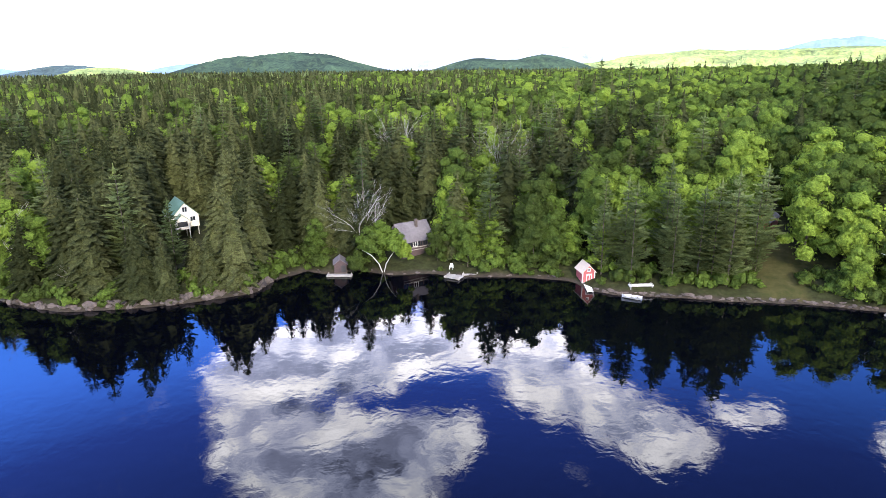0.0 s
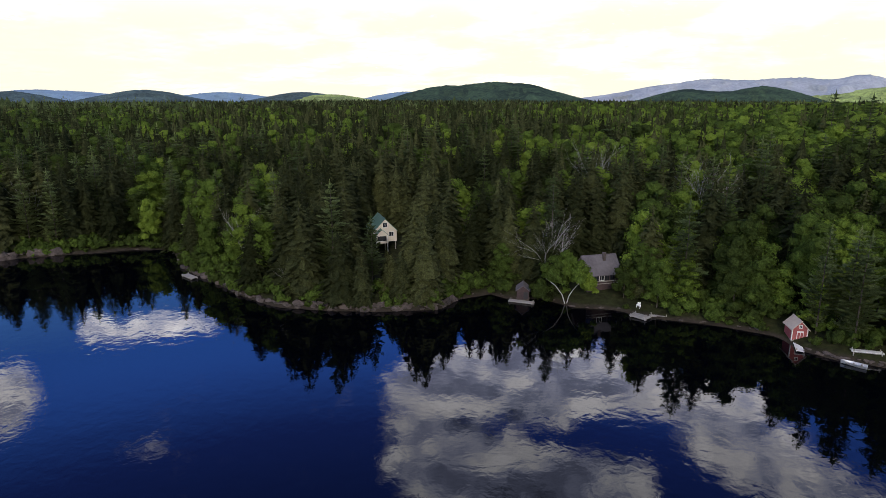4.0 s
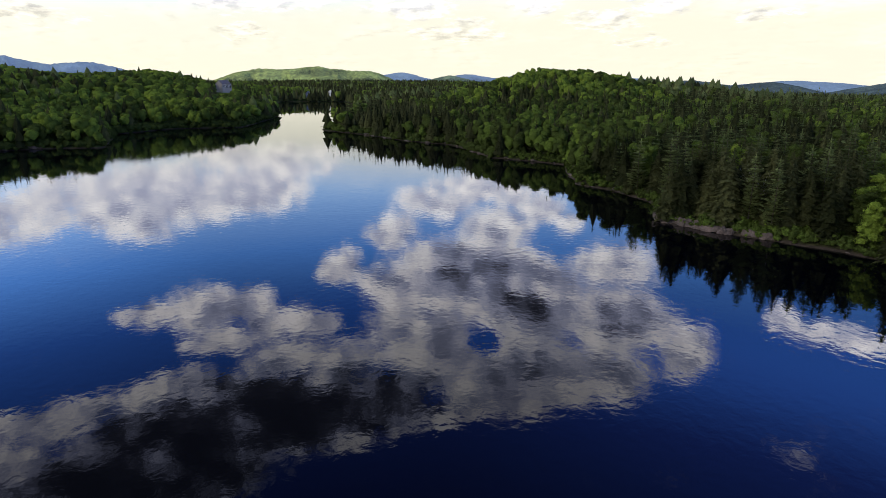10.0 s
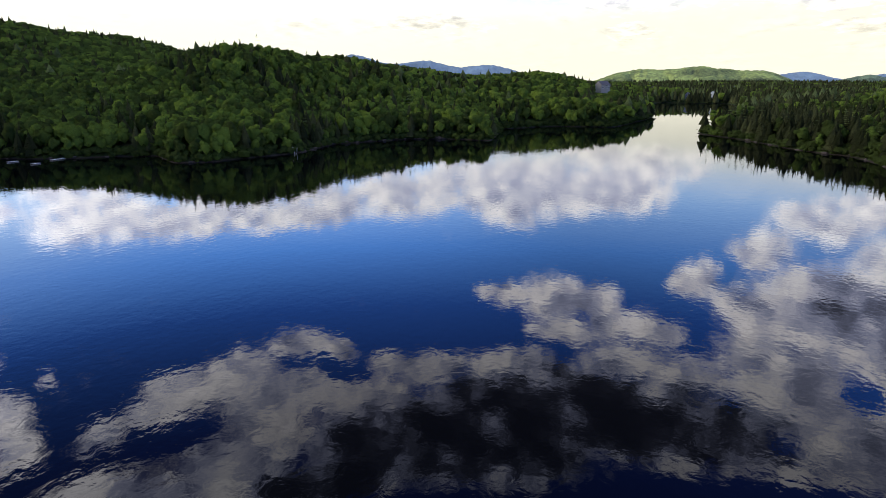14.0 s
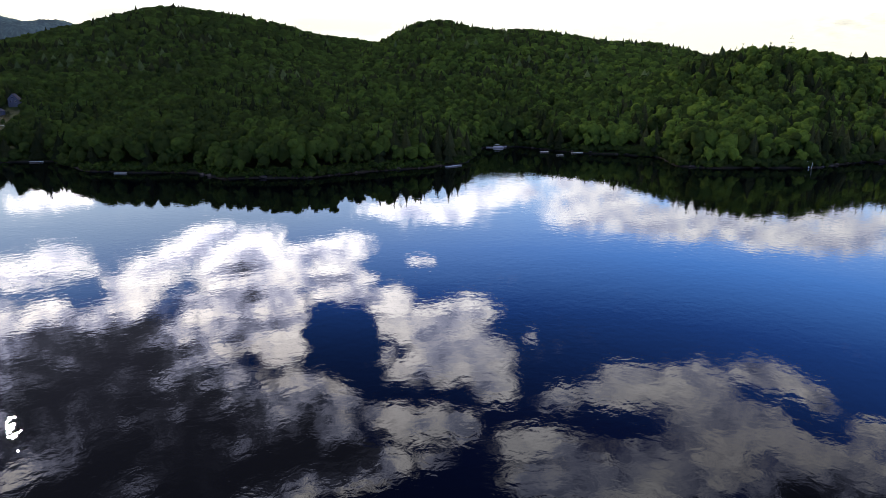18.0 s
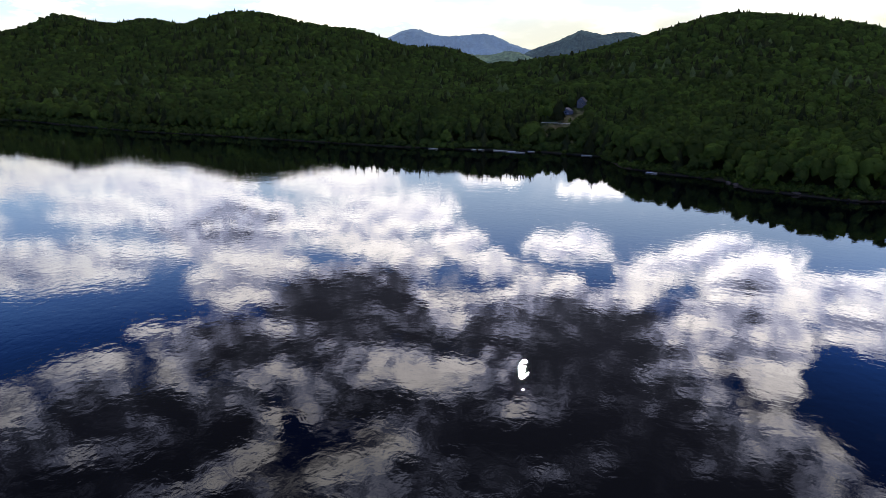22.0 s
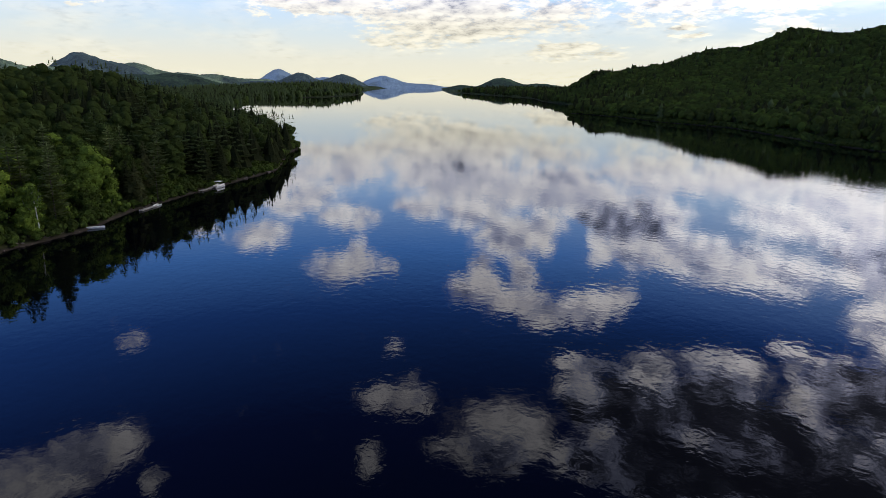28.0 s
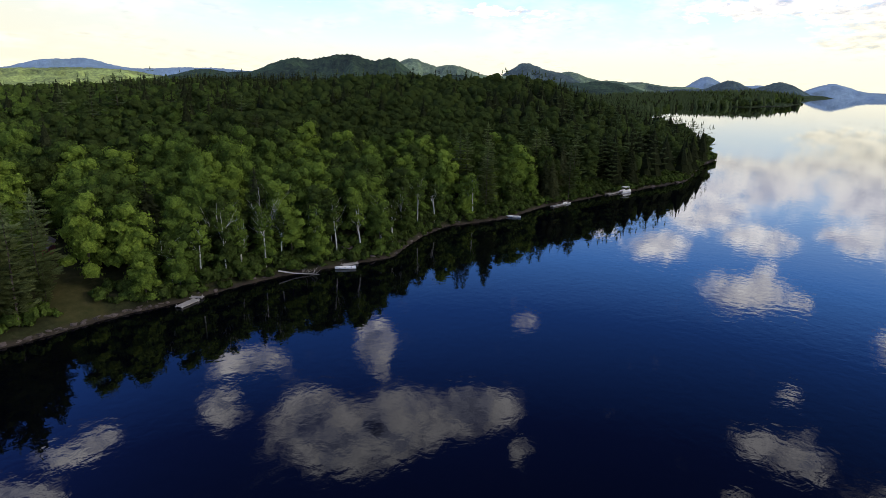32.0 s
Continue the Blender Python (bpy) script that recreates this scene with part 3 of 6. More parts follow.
def foliage(name, low, mid, high, joined=False, through_light=0.22, stand=34.0):
    """Leaves or needles: tone by tree, by spray and by stand of trees."""
    m, g, out = material(name)
    geo = g.add("ShaderNodeNewGeometry")
    if joined:
        at = g.add("ShaderNodeAttribute")
        at.attribute_name = "tone"
        tree_tone = at.outputs["Fac"]
    else:
        tree_tone = g.add("ShaderNodeObjectInfo").outputs["Random"]
    patch = g.noise(geo.outputs["Position"], 1 / stand, 2.0).outputs[0]
    tone = g.math("ADD", g.math("MULTIPLY", tree_tone, 1.0), g.math("MULTIPLY", geo.outputs["Random Per Island"], 0.2))
    tone = g.math("ADD", tone, g.math("MULTIPLY", g.math("SUBTRACT", patch, 0.5), 0.9))
    tone = g.math("ADD", tone, -0.12)
    col = g.ramp(tone, [(0.05, low), (0.5, mid), (0.95, high)])
    grain = g.noise(geo.outputs["Position"], 3.4, 4.0, 0.78).outputs[0]
    col = g.mix(0.75, col, g.ramp(grain, [(0.34, (0.28, 0.28, 0.28)), (0.66, (1.85, 1.85, 1.85))]), "MULTIPLY")
    d = g.add("ShaderNodeBsdfDiffuse")
    t = g.add("ShaderNodeBsdfTranslucent")
    g.put(d.inputs[0], col), g.put(t.inputs[0], g.mix(0.3, col, (0.12, 0.15, 0.015, 1)))
    b = g.add("ShaderNodeBump")
    b.inputs["Strength"].default_value, b.inputs["Distance"].default_value = 0.9, 0.5
    g.put(b.inputs["Height"], g.noise(geo.outputs["Position"], 1.3, 3.0, 0.7).outputs[0])
    g.put(d.inputs["Normal"], b.outputs[0])
    mixer = g.add("ShaderNodeMixShader")
    mixer.inputs[0].default_value = through_light
    g.tree.links.new(d.outputs[0], mixer.inputs[1]), g.tree.links.new(t.outputs[0], mixer.inputs[2])
    g.tree.links.new(mixer.outputs[0], out.inputs[0])
    return m


SPRUCE = dict(low=(0.020, 0.024, 0.010), mid=(0.041, 0.047, 0.019), high=(0.072, 0.078, 0.030))
PINE = dict(low=(0.065, 0.088, 0.034), mid=(0.105, 0.136, 0.050), high=(0.150, 0.182, 0.066))
LEAF = dict(low=(0.038, 0.054, 0.014), mid=(0.080, 0.122, 0.022), high=(0.146, 0.206, 0.030))
M_SPRUCE, M_SPRUCE_J = foliage("spruce_needles", **SPRUCE, through_light=0.12), foliage("spruce_needles_wood", **SPRUCE, joined=True, through_light=0.12)
M_PINE, M_PINE_J = foliage("pine_needles", **PINE, through_light=0.28), foliage("pine_needles_wood", **PINE, joined=True, through_light=0.28)
M_LEAF, M_LEAF_J = foliage("leaves", **LEAF), foliage("leaves_wood", **LEAF, joined=True)


def plain(name, low, high, scale, rough=0.8, stretch=(1, 1, 1), strength=0.4, distance=0.03, metal=0.0, spec=0.5):
    """A surface with grain and blotches at two scales."""
    m, g, out = material(name)
    p = g.vec("MULTIPLY", place_of(g), stretch)
    a, b = g.noise(p, scale, 6.0, 0.65).outputs[0], g.noise(p, scale * 0.13, 3.0).outputs[0]
    f = g.math("ADD", g.math("MULTIPLY", a, 0.6), g.math("MULTIPLY", b, 0.55))
    col = g.ramp(f, [(0.36, low), (0.78, high)])
    principled(g, out, col, rough, metal, a, strength, distance, spec)
    return m


M_BARK = plain("bark", (0.05, 0.04, 0.03), (0.13, 0.105, 0.08), 4.0, 0.95, (1, 1, 0.25))
M_BIRCH = plain("birch_bark", (0.26, 0.25, 0.22), (0.62, 0.60, 0.56), 3.0, 0.7, (1, 1, 2.5))
M_DEADWOOD = plain("weathered_dead_wood", (0.20, 0.19, 0.17), (0.40, 0.38, 0.34), 5.0, 0.9)
M_ROCK = plain("granite", (0.012, 0.010, 0.009), (0.15, 0.115, 0.098), 1.9, 0.9, strength=1.0, distance=0.3)
M_DECK = plain("weathered_planks", (0.20, 0.185, 0.165), (0.42, 0.39, 0.35), 6.0, 0.85, (1, 1, 1))
M_WHITE = plain("white_paint", (0.66, 0.65, 0.62), (0.84, 0.83, 0.80), 3.0, 0.5, strength=0.1)
M_CREAM = plain("cream_boards", (0.66, 0.58, 0.46), (0.80, 0.72, 0.60), 2.5, 0.6, strength=0.1)
M_GREENROOF = plain("green_metal_roof", (0.06, 0.13, 0.10), (0.13, 0.23, 0.18), 1.5, 0.45, strength=0.1)
M_GREYROOF = plain("grey_shingle_roof", (0.085, 0.075, 0.08), (0.17, 0.152, 0.16), 2.0, 0.9, strength=0.5)
M_BROWN = plain("dark_brown_boards", (0.034, 0.022, 0.023), (0.075, 0.046, 0.044), 3.0, 0.85, strength=0.3)
M_RED = plain("red_boards", (0.26, 0.05, 0.05), (0.42, 0.12, 0.11), 3.0, 0.75, strength=0.2)
M_PALEROOF = plain("pale_roof", (0.46, 0.37, 0.29), (0.64, 0.53, 0.43), 2.5, 0.8)
# Near-black panels on closed walls, coloured as the shaded inside of openings.
M_DARK = plain("opening_shade", (0.012, 0.012, 0.014), (0.03, 0.03, 0.032), 3.0, 0.6)
M_HULL = plain("aluminium_hull", (0.42, 0.43, 0.45), (0.66, 0.67, 0.69), 2.0, 0.35, metal=0.6, strength=0.05)


def glass():
    m, g, out = material("window_glass")
    principled(g, out, (0.02, 0.024, 0.03, 1), 0.05)
    return m


M_GLASS = glass()


def ground_material():
    """Forest floor, understorey and far woods, with bare soil on the banks and grass on the lawns."""
    m, g, out = material("woodland_ground")
    p = place_of(g)
    wood = g.noise(p, 0.09, 6.0, 0.7).outputs[0]
    stand = g.noise(p, 0.006, 4.0, 0.6).outputs[0]
    crowns = g.add("ShaderNodeTexVoronoi")
    crowns.inputs["Scale"].default_value = 0.13
    g.put(crowns.inputs["Vector"], g.vec("ADD", p, g.vec("MULTIPLY", g.noise(p, 0.2, 2.0).outputs["Color"], (4, 4, 4))))
    f = g.math("ADD", g.math("MULTIPLY", wood, 0.6), g.math("MULTIPLY", stand, 0.55))
    col = g.ramp(f, [(0.38, (0.014, 0.026, 0.009)), (0.55, (0.03, 0.05, 0.012)), (0.72, (0.055, 0.08, 0.018))])
    near_soil = g.ramp(g.noise(p, 0.8, 5.0, 0.65).outputs[0], [(0.35, (0.018, 0.018, 0.008)), (0.55, (0.03, 0.034, 0.012)), (0.75, (0.055, 0.05, 0.025))])
    far = g.vec("LENGTH", p)
    col = g.mix(g.span(far, 250, 450), near_soil, col)
    at = g.add("ShaderNodeAttribute")
    at.attribute_name = "lawn"
    grass = g.ramp(g.noise(p, 0.5, 6.0, 0.7).outputs[0], [(0.3, (0.03, 0.036, 0.010)), (0.55, (0.056, 0.052, 0.018)), (0.75, (0.085, 0.068, 0.030))])
    col = g.mix(at.outputs["Fac"], col, grass)
    rock = g.ramp(g.noise(p, 1.1, 6.0, 0.7).outputs[0], [(0.3, (0.03, 0.025, 0.02)), (0.55, (0.045, 0.036, 0.026)), (0.75, (0.085, 0.066, 0.052))])
    sep = g.add("ShaderNodeSeparateXYZ")
    g.put(sep.inputs[0], p)
    bank = g.math("ADD", sep.outputs[2], g.math("MULTIPLY", g.noise(p, 0.25, 3.0).outputs[0], 1.0))
    col = g.mix(g.span(bank, 0.7, 1.2, 1.0, 0.0), col, rock)
    bump = g.math("ADD", g.math("MULTIPLY", crowns.outputs["Distance"], -0.35), g.math("MULTIPLY", wood, 2.0))
    bump = g.math("MULTIPLY", bump, g.span(far, 300, 700, 0.05, 1.0))
    principled(g, out, col, 0.95, 0.0, bump, 1.0, 4.0, 0.1)
    return m


def water_material():
    m, g, out = material("lake_water")
    p = place_of(g)
    a = g.noise(g.vec("MULTIPLY", p, (1.0, 1.0, 0.0)), 0.55, 3.0, 0.5, 0.4).outputs[0]
    b = g.noise(g.vec("MULTIPLY", p, (0.9, 1.1, 0.0)), 0.12, 2.0, 0.5).outputs[0]
    calm = g.span(g.noise(p, 0.012, 3.0, 0.5).outputs[0], 0.35, 0.65, 0.55, 1.0)
    calm = g.math("MULTIPLY", calm, g.span(g.vec("LENGTH", p), 200, 800, 1.0, 0.25))
    h = g.math("MULTIPLY", g.math("ADD", a, g.math("MULTIPLY", b, 1.2)), calm)
    bottom = principled(g, out, (0.0006, 0.0009, 0.002, 1), 0.006, 0.0, h, 1.0, 0.016)
    bottom.inputs["IOR"].default_value = 1.333
    return m


M_GROUND, M_WATER = ground_material(), water_material()


# ---- mesh helpers ----
def mesh_of(name, verts, tris, mat, tone=None, smooth=True):
    me = bpy.data.meshes.new(name)
    verts, tris = np.asarray(verts, np.float32), np.asarray(tris, np.int32)
    me.vertices.add(len(verts))
    me.vertices.foreach_set("co", verts.ravel())
    k = tris.shape[1]
    me.loops.add(tris.size)
    me.loops.foreach_set("vertex_index", tris.ravel())
    me.polygons.add(len(tris))
    me.polygons.foreach_set("loop_start", np.arange(0, tris.size, k, dtype=np.int32))
    me.polygons.foreach_set("use_smooth", np.full(len(tris), smooth))
    if tone is not None:
        me.attributes.new("tone", "FLOAT", "POINT").data.foreach_set("value", np.asarray(tone, np.float32))
    me.update(calc_edges=True)
    me.materials.append(mat)
    return me


def part(name, bm, mat, parent=None, label="", place=None):
    me = bpy.data.meshes.new(name)
    bmesh.ops.recalc_face_normals(bm, faces=bm.faces)
    bm.to_mesh(me)
    bm.free()
    me.materials.append(mat)
    ob = new(name, me)
    if parent is not None:
        ob.parent = parent
    if place is not None:
        ob.matrix_local = place
    return tagged(ob, label)


def empty(name, x, y, z, turn=0.0, label="", category="", group=""):
    ob = new(name)
    ob.empty_display_size = 0.2
    ob.matrix_world = pose(x, y, z, 0, 0, turn)
    return tagged(ob, label, category, group)


def box(bm, x0, x1, y0, y1, z0, z1, bevel=0.0):
    made = bmesh.ops.create_cube(bm, size=1.0, matrix=Matrix.Translation(((x0 + x1) / 2, (y0 + y1) / 2, (z0 + z1) / 2)) @ Matrix.Diagonal((x1 - x0, y1 - y0, z1 - z0, 1)))
    if bevel:
        edges = list({e for v in made["verts"] for e in v.link_edges})
        bmesh.ops.bevel(bm, geom=edges, offset=bevel, segments=1, affect="EDGES")
    return bm


def boxes(*sizes, bevel=0.0):
    bm = bmesh.new()
    for s in sizes:
        box(bm, *s, bevel=bevel)
    return bm


def tube(bm, points, radii, sides=6):
    """A bent, tapered limb through the points."""
    rings = []
    pts = [Vector(p) for p in points]
    for i, (p, r) in enumerate(zip(pts, radii)):
        along = (pts[min(i + 1, len(pts) - 1)] - pts[max(i - 1, 0)]).normalized()
        side = along.cross(Vector((0.31, 0.95, 0.12))).normalized()
        up = along.cross(side)
        rings.append([bm.verts.new(p + r * (math.cos(a) * side + math.sin(a) * up)) for a in (2 * math.pi * k / sides for k in range(sides))])
    for a, b in zip(rings, rings[1:]):
        for k in range(sides):
            bm.faces.new((a[k], a[(k + 1) % sides], b[(k + 1) % sides], b[k]))
    bm.faces.new(rings[0][::-1]), bm.faces.new(rings[-1])
    return bm


# ---- ground and water ----
LAWNS = [(58, 98.5, 64.5, 118, 3.4), (92, -395, 96, -440, 7.0), (-258, -285, -268, -292, 9.0), (96, -455, 98, -500, 5.0)]


def near_strip(x, y, strip):
    ax, ay, bx, by, r = strip
    u = np.clip(((x - ax) * (bx - ax) + (y - ay) * (by - ay)) / ((bx - ax) ** 2 + (by - ay) ** 2), 0, 1)
    return np.hypot(x - ax - u * (bx - ax), y - ay - u * (by - ay)) / r


def lay_ground():
    rings = np.concatenate([np.geomspace(75, 420, 110), np.geomspace(425, 900, 45), np.geomspace(918, 4950, 42)])
    spokes = np.radians(np.arange(0, 360, 0.5))
    r, a = np.meshgrid(rings, spokes, indexing="ij")
    x, y = -np.sin(a) * r, np.cos(a) * r
    z = ground_height(x, y)
    n, k = len(rings), len(spokes)
    verts = np.concatenate([np.stack([x, y, z], -1).reshape(-1, 3), [[0, 0, -4.0]]])
    i, j = np.meshgrid(np.arange(n - 1), np.arange(k), indexing="ij")
    j2 = (j + 1) % k
    quad = np.stack([i * k + j, i * k + j2, (i + 1) * k + j2, (i + 1) * k + j], -1).reshape(-1, 4)
    tris = np.concatenate([quad[:, [0, 2, 1]], quad[:, [0, 3, 2]], [[n * k, j, (j + 1) % k] for j in range(k)]])
    me = mesh_of("ground", verts, tris, M_GROUND)
    lawn = np.zeros(len(verts))
    for s in LAWNS:
        lawn = np.maximum(lawn, np.clip((1.35 - near_strip(verts[:, 0], verts[:, 1], s)) / 0.5, 0, 1))
    me.attributes.new("lawn", "FLOAT", "POINT").data.foreach_set("value", lawn.astype(np.float32))
    tagged(new("ground", me), "wooded land round the lake with rocky banks", "ground", kind="structure")
    reach = {285: 700, 290: 500, 60: 560, 65: 900}
    ring = []
    for a in range(0, 360, 5):
        q = 420 if a >= 295 or a <= 55 else reach.get(a, 4940)
        ring.append((-math.sin(radians(a)) * q, math.cos(radians(a)) * q, 0))
    water = mesh_of("water", [(0, 0, 0)] + ring, [(0, 1 + i, 1 + (i + 1) % 72) for i in range(72)], M_WATER)
    tagged(new("water", water), "calm dark blue lake reflecting clouds", "lake", kind="structure")


lay_ground()


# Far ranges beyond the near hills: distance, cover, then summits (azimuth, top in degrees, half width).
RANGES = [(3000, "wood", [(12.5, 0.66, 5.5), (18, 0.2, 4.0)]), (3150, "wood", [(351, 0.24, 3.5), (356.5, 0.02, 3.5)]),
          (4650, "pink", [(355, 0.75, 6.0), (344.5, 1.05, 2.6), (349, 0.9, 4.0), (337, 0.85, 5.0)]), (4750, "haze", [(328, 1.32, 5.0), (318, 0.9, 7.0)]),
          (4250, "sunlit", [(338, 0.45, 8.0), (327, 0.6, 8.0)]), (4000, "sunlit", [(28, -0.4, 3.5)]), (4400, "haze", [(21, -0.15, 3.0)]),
          (2500, "wood", [(306.5, 2.3, 3.6), (302.5, 1.9, 2.4), (311, 1.7, 4.0), (297, 0.8, 3.0), (318, 0.8, 5.0)]), (3300, "light_green", [(301, 2.05, 2.6), (297, 1.45, 3.5), (291, 0.9, 4.0)]),
          (3500, "far_wood", [(290.7, 1.85, 2.2), (288, 1.0, 3.0)]), (3700, "light_green", [(287, 1.2, 2.6), (283, 0.5, 3.0)]), (2900, "wood", [(284, 0.42, 4.5), (289, 0.2, 4.0)]),
          (4300, "light_green", [(281, 0.45, 3.0), (277, 0.1, 3.0)]), (4700, "haze", [(275.6, 0.9, 1.6), (272, 0.3, 4.0)]), (4200, "far_wood", [(273.8, 0.72, 1.7), (270.2, 0.58, 2.0), (277, 0.0, 3.0)]),
          (4750, "haze", [(266.5, 0.56, 2.0), (263, -0.05, 3.0)]), (3700, "wood", [(256, 0.55, 2.0), (252.5, 0.15, 2.5), (259.5, -0.1, 2.0)]), (3900, "light_green", [(251.5, 0.0, 2.0)]),
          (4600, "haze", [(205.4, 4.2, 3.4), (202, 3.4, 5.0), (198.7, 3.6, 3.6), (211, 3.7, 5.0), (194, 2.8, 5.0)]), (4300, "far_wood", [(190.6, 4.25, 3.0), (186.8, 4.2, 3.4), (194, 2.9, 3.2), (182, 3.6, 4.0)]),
          (3900, "light_green", [(196.5, 2.5, 4.0), (201, 2.4, 4.0)]), (4600, "haze", [(120, 2.0, 3.5), (114, 1.6, 4.0), (108, 1.2, 4.0)]), (3300, "sunlit", [(90, 1.0, 4.0), (95, 0.8, 4.0), (86, 0.6, 3.0)]),
          (4650, "haze", [(83, 0.6, 3.0), (77, 0.5, 3.0), (71, 0.5, 4.0), (64, 0.2, 6.0)]), (4200, "light_green", [(78.5, 0.4, 2.6), (73, 0.2, 3.0)]), (4000, "far_wood", [(58, 0.05, 3.5), (52, -0.1, 3.0)]),
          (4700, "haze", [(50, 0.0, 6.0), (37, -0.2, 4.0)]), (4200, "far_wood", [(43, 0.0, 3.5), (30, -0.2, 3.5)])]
# Cover colours with haze and sunlight mixed in; emission for light scattered by air.
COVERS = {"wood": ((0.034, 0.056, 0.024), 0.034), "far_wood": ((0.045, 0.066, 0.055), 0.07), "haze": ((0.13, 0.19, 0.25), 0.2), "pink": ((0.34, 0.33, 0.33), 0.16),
          "light_green": ((0.12, 0.16, 0.075), 0.07), "sunlit": ((0.27, 0.32, 0.08), 0.05)}


def distant_material(cover):
    m, g, out = material("distant_" + cover)
    p = place_of(g)
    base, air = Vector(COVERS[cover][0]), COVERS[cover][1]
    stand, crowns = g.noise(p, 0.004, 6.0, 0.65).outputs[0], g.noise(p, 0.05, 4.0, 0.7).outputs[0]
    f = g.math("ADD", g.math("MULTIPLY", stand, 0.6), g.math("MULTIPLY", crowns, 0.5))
    vary = 0.35 if cover in ("haze", "pink") else 1.0          # haze put into the colour: less contrast on the farthest slopes
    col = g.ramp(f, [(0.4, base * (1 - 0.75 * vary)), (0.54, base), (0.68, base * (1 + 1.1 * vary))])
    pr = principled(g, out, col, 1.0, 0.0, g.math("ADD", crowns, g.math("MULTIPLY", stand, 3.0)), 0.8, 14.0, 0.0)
    # Blue glow stands in for haze; the slopes give off no light.
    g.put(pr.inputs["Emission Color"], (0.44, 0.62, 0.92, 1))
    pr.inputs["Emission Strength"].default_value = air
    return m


DISTANT_COVER = {c: distant_material(c) for c in COVERS}


def far_range(dist, cover, summits, seed):
    """A wooded range on the skyline, rising from the plain, with the air's haze in its colour."""
    mids, tops, halves = (np.array(v, float) for v in zip(*summits))
    az = np.arange((mids - halves * 2.6).min(), (mids + halves * 2.6).max(), 0.11)
    peak = 40 + dist * np.tan(np.radians(tops)) + 60
    u = (az[:, None] - mids) / halves
    crest = ((peak * np.exp(-0.5 * np.abs(u) ** 1.8)) ** 4).sum(1) ** 0.25 - 60
    rugged = soft_noise(az * 10, az * 0 + seed * 37.0, 24.0, seed, 4) * 0.09 + soft_noise(az * 10, az * 0, 2.0, seed + 3, 2) * 0.022
    crest = crest + rugged * np.clip(crest + 40, 10, 200)
    rows, steps = 12, len(az)
    verts = []
    for k in range(rows):
        f = k / (rows - 1)
        spurs = soft_noise(az * 10 + 900 * f * (1 - f), az * 0 + f * 90, 16.0, seed + 9, 3) * 0.30 * f * (1 - f) * 4
        reach = dist - 800 * (1 - f) - spurs * 500
        z = (crest + 60) * (1 - (1 - f) ** 1.5) * (1 + spurs * 0.4) - 60 - 30 * (1 - f)
        verts.append(np.stack([-np.sin(np.radians(az)) * reach, np.cos(np.radians(az)) * reach, z], -1))
    back = verts[-1].copy()
    back[:, :2] *= 1 + 120 / dist
    back[:, 2] = -90
    verts = np.concatenate(verts + [back])
    i, j = np.meshgrid(np.arange(rows), np.arange(steps - 1), indexing="ij")
    quad = np.stack([i * steps + j, i * steps + j + 1, (i + 1) * steps + j + 1, (i + 1) * steps + j], -1).reshape(-1, 4)
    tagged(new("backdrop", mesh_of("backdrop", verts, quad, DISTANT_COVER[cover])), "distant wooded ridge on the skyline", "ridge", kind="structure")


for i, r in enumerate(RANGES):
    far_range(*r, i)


# ---- trees ----
dice = np.random.default_rng(7)


def fans(base, tip, width, droop, rng):
    """A flat spray of needles or leaves: a kite with a bent middle."""
    base, tip = np.asarray(base), np.asarray(tip)
    along = tip - base
    side = np.cross(along, (0, 0, 1.0))
    side = side / (np.linalg.norm(side) + 1e-6) * width
    mid = base + along * 0.62
    mid[2] += droop
    return [base, mid + side + (0, 0, -droop * 0.7), tip, mid - side + (0, 0, -droop * 0.7)], [(0, 1, 2), (0, 2, 3)]


def gather(pieces):
    verts, tris, n = [], [], 0
    for v, t in pieces:
        verts.append(np.asarray(v, float).reshape(-1, 3)), tris.append(np.asarray(t, int).reshape(-1, 3) + n)
        n += len(verts[-1])
    return np.concatenate(verts), np.concatenate(tris)


def cone(radius, z0, z1, sides, rng, ragged=0.15):
    a = np.arange(sides) * 2 * np.pi / sides + rng.uniform(0, 1)
    rr = radius * (1 + rng.uniform(-ragged, ragged, sides))
    v = [(0, 0, z1)] + [(r * np.cos(t), r * np.sin(t), z0) for r, t in zip(rr, a)]
    return v, [(0, 1 + i, 1 + (i + 1) % sides) for i in range(sides)]


def spruce(rng, tall, wide, levels, spokes, low=0.06):
    """Dense dark conifer: a blunt ragged cone of level, slightly drooping boughs."""
    pieces = [cone(wide * 0.74, tall * low, tall * 0.6, 9, rng, 0.22), cone(wide * 0.6, tall * (low + 0.26), tall * 0.9, 8, rng, 0.22)]
    power = rng.uniform(0.62, 0.85)
    for k in range(levels):
        f = (k + rng.uniform(0, 0.6)) / levels
        reach = wide * (1 - f) ** power * rng.uniform(0.86, 1.1) + 0.3
        n = max(4, int(spokes * (0.4 + 0.6 * (1 - f))))
        for a in np.arange(n) * 2 * np.pi / n + rng.uniform(0, 6):
            a, q = a + rng.uniform(-0.3, 0.3), reach * rng.uniform(0.72, 1.12)
            h = tall * (low + (1 - low) * f) + rng.uniform(-0.5, 0.5) * tall / levels
            inner = rng.uniform(0.25, 0.5) * q
            tip = (q * np.cos(a), q * np.sin(a), h - (q - inner) * rng.uniform(0.1, 0.5))
            pieces.append(fans((inner * np.cos(a), inner * np.sin(a), h + rng.uniform(0.0, 0.3)), tip, min(q, 2.4) * rng.uniform(0.17, 0.3), q * 0.06, rng))
    pieces.append(cone(0.3, tall * 0.9, tall * 1.0, 4, rng))
    return gather(pieces)


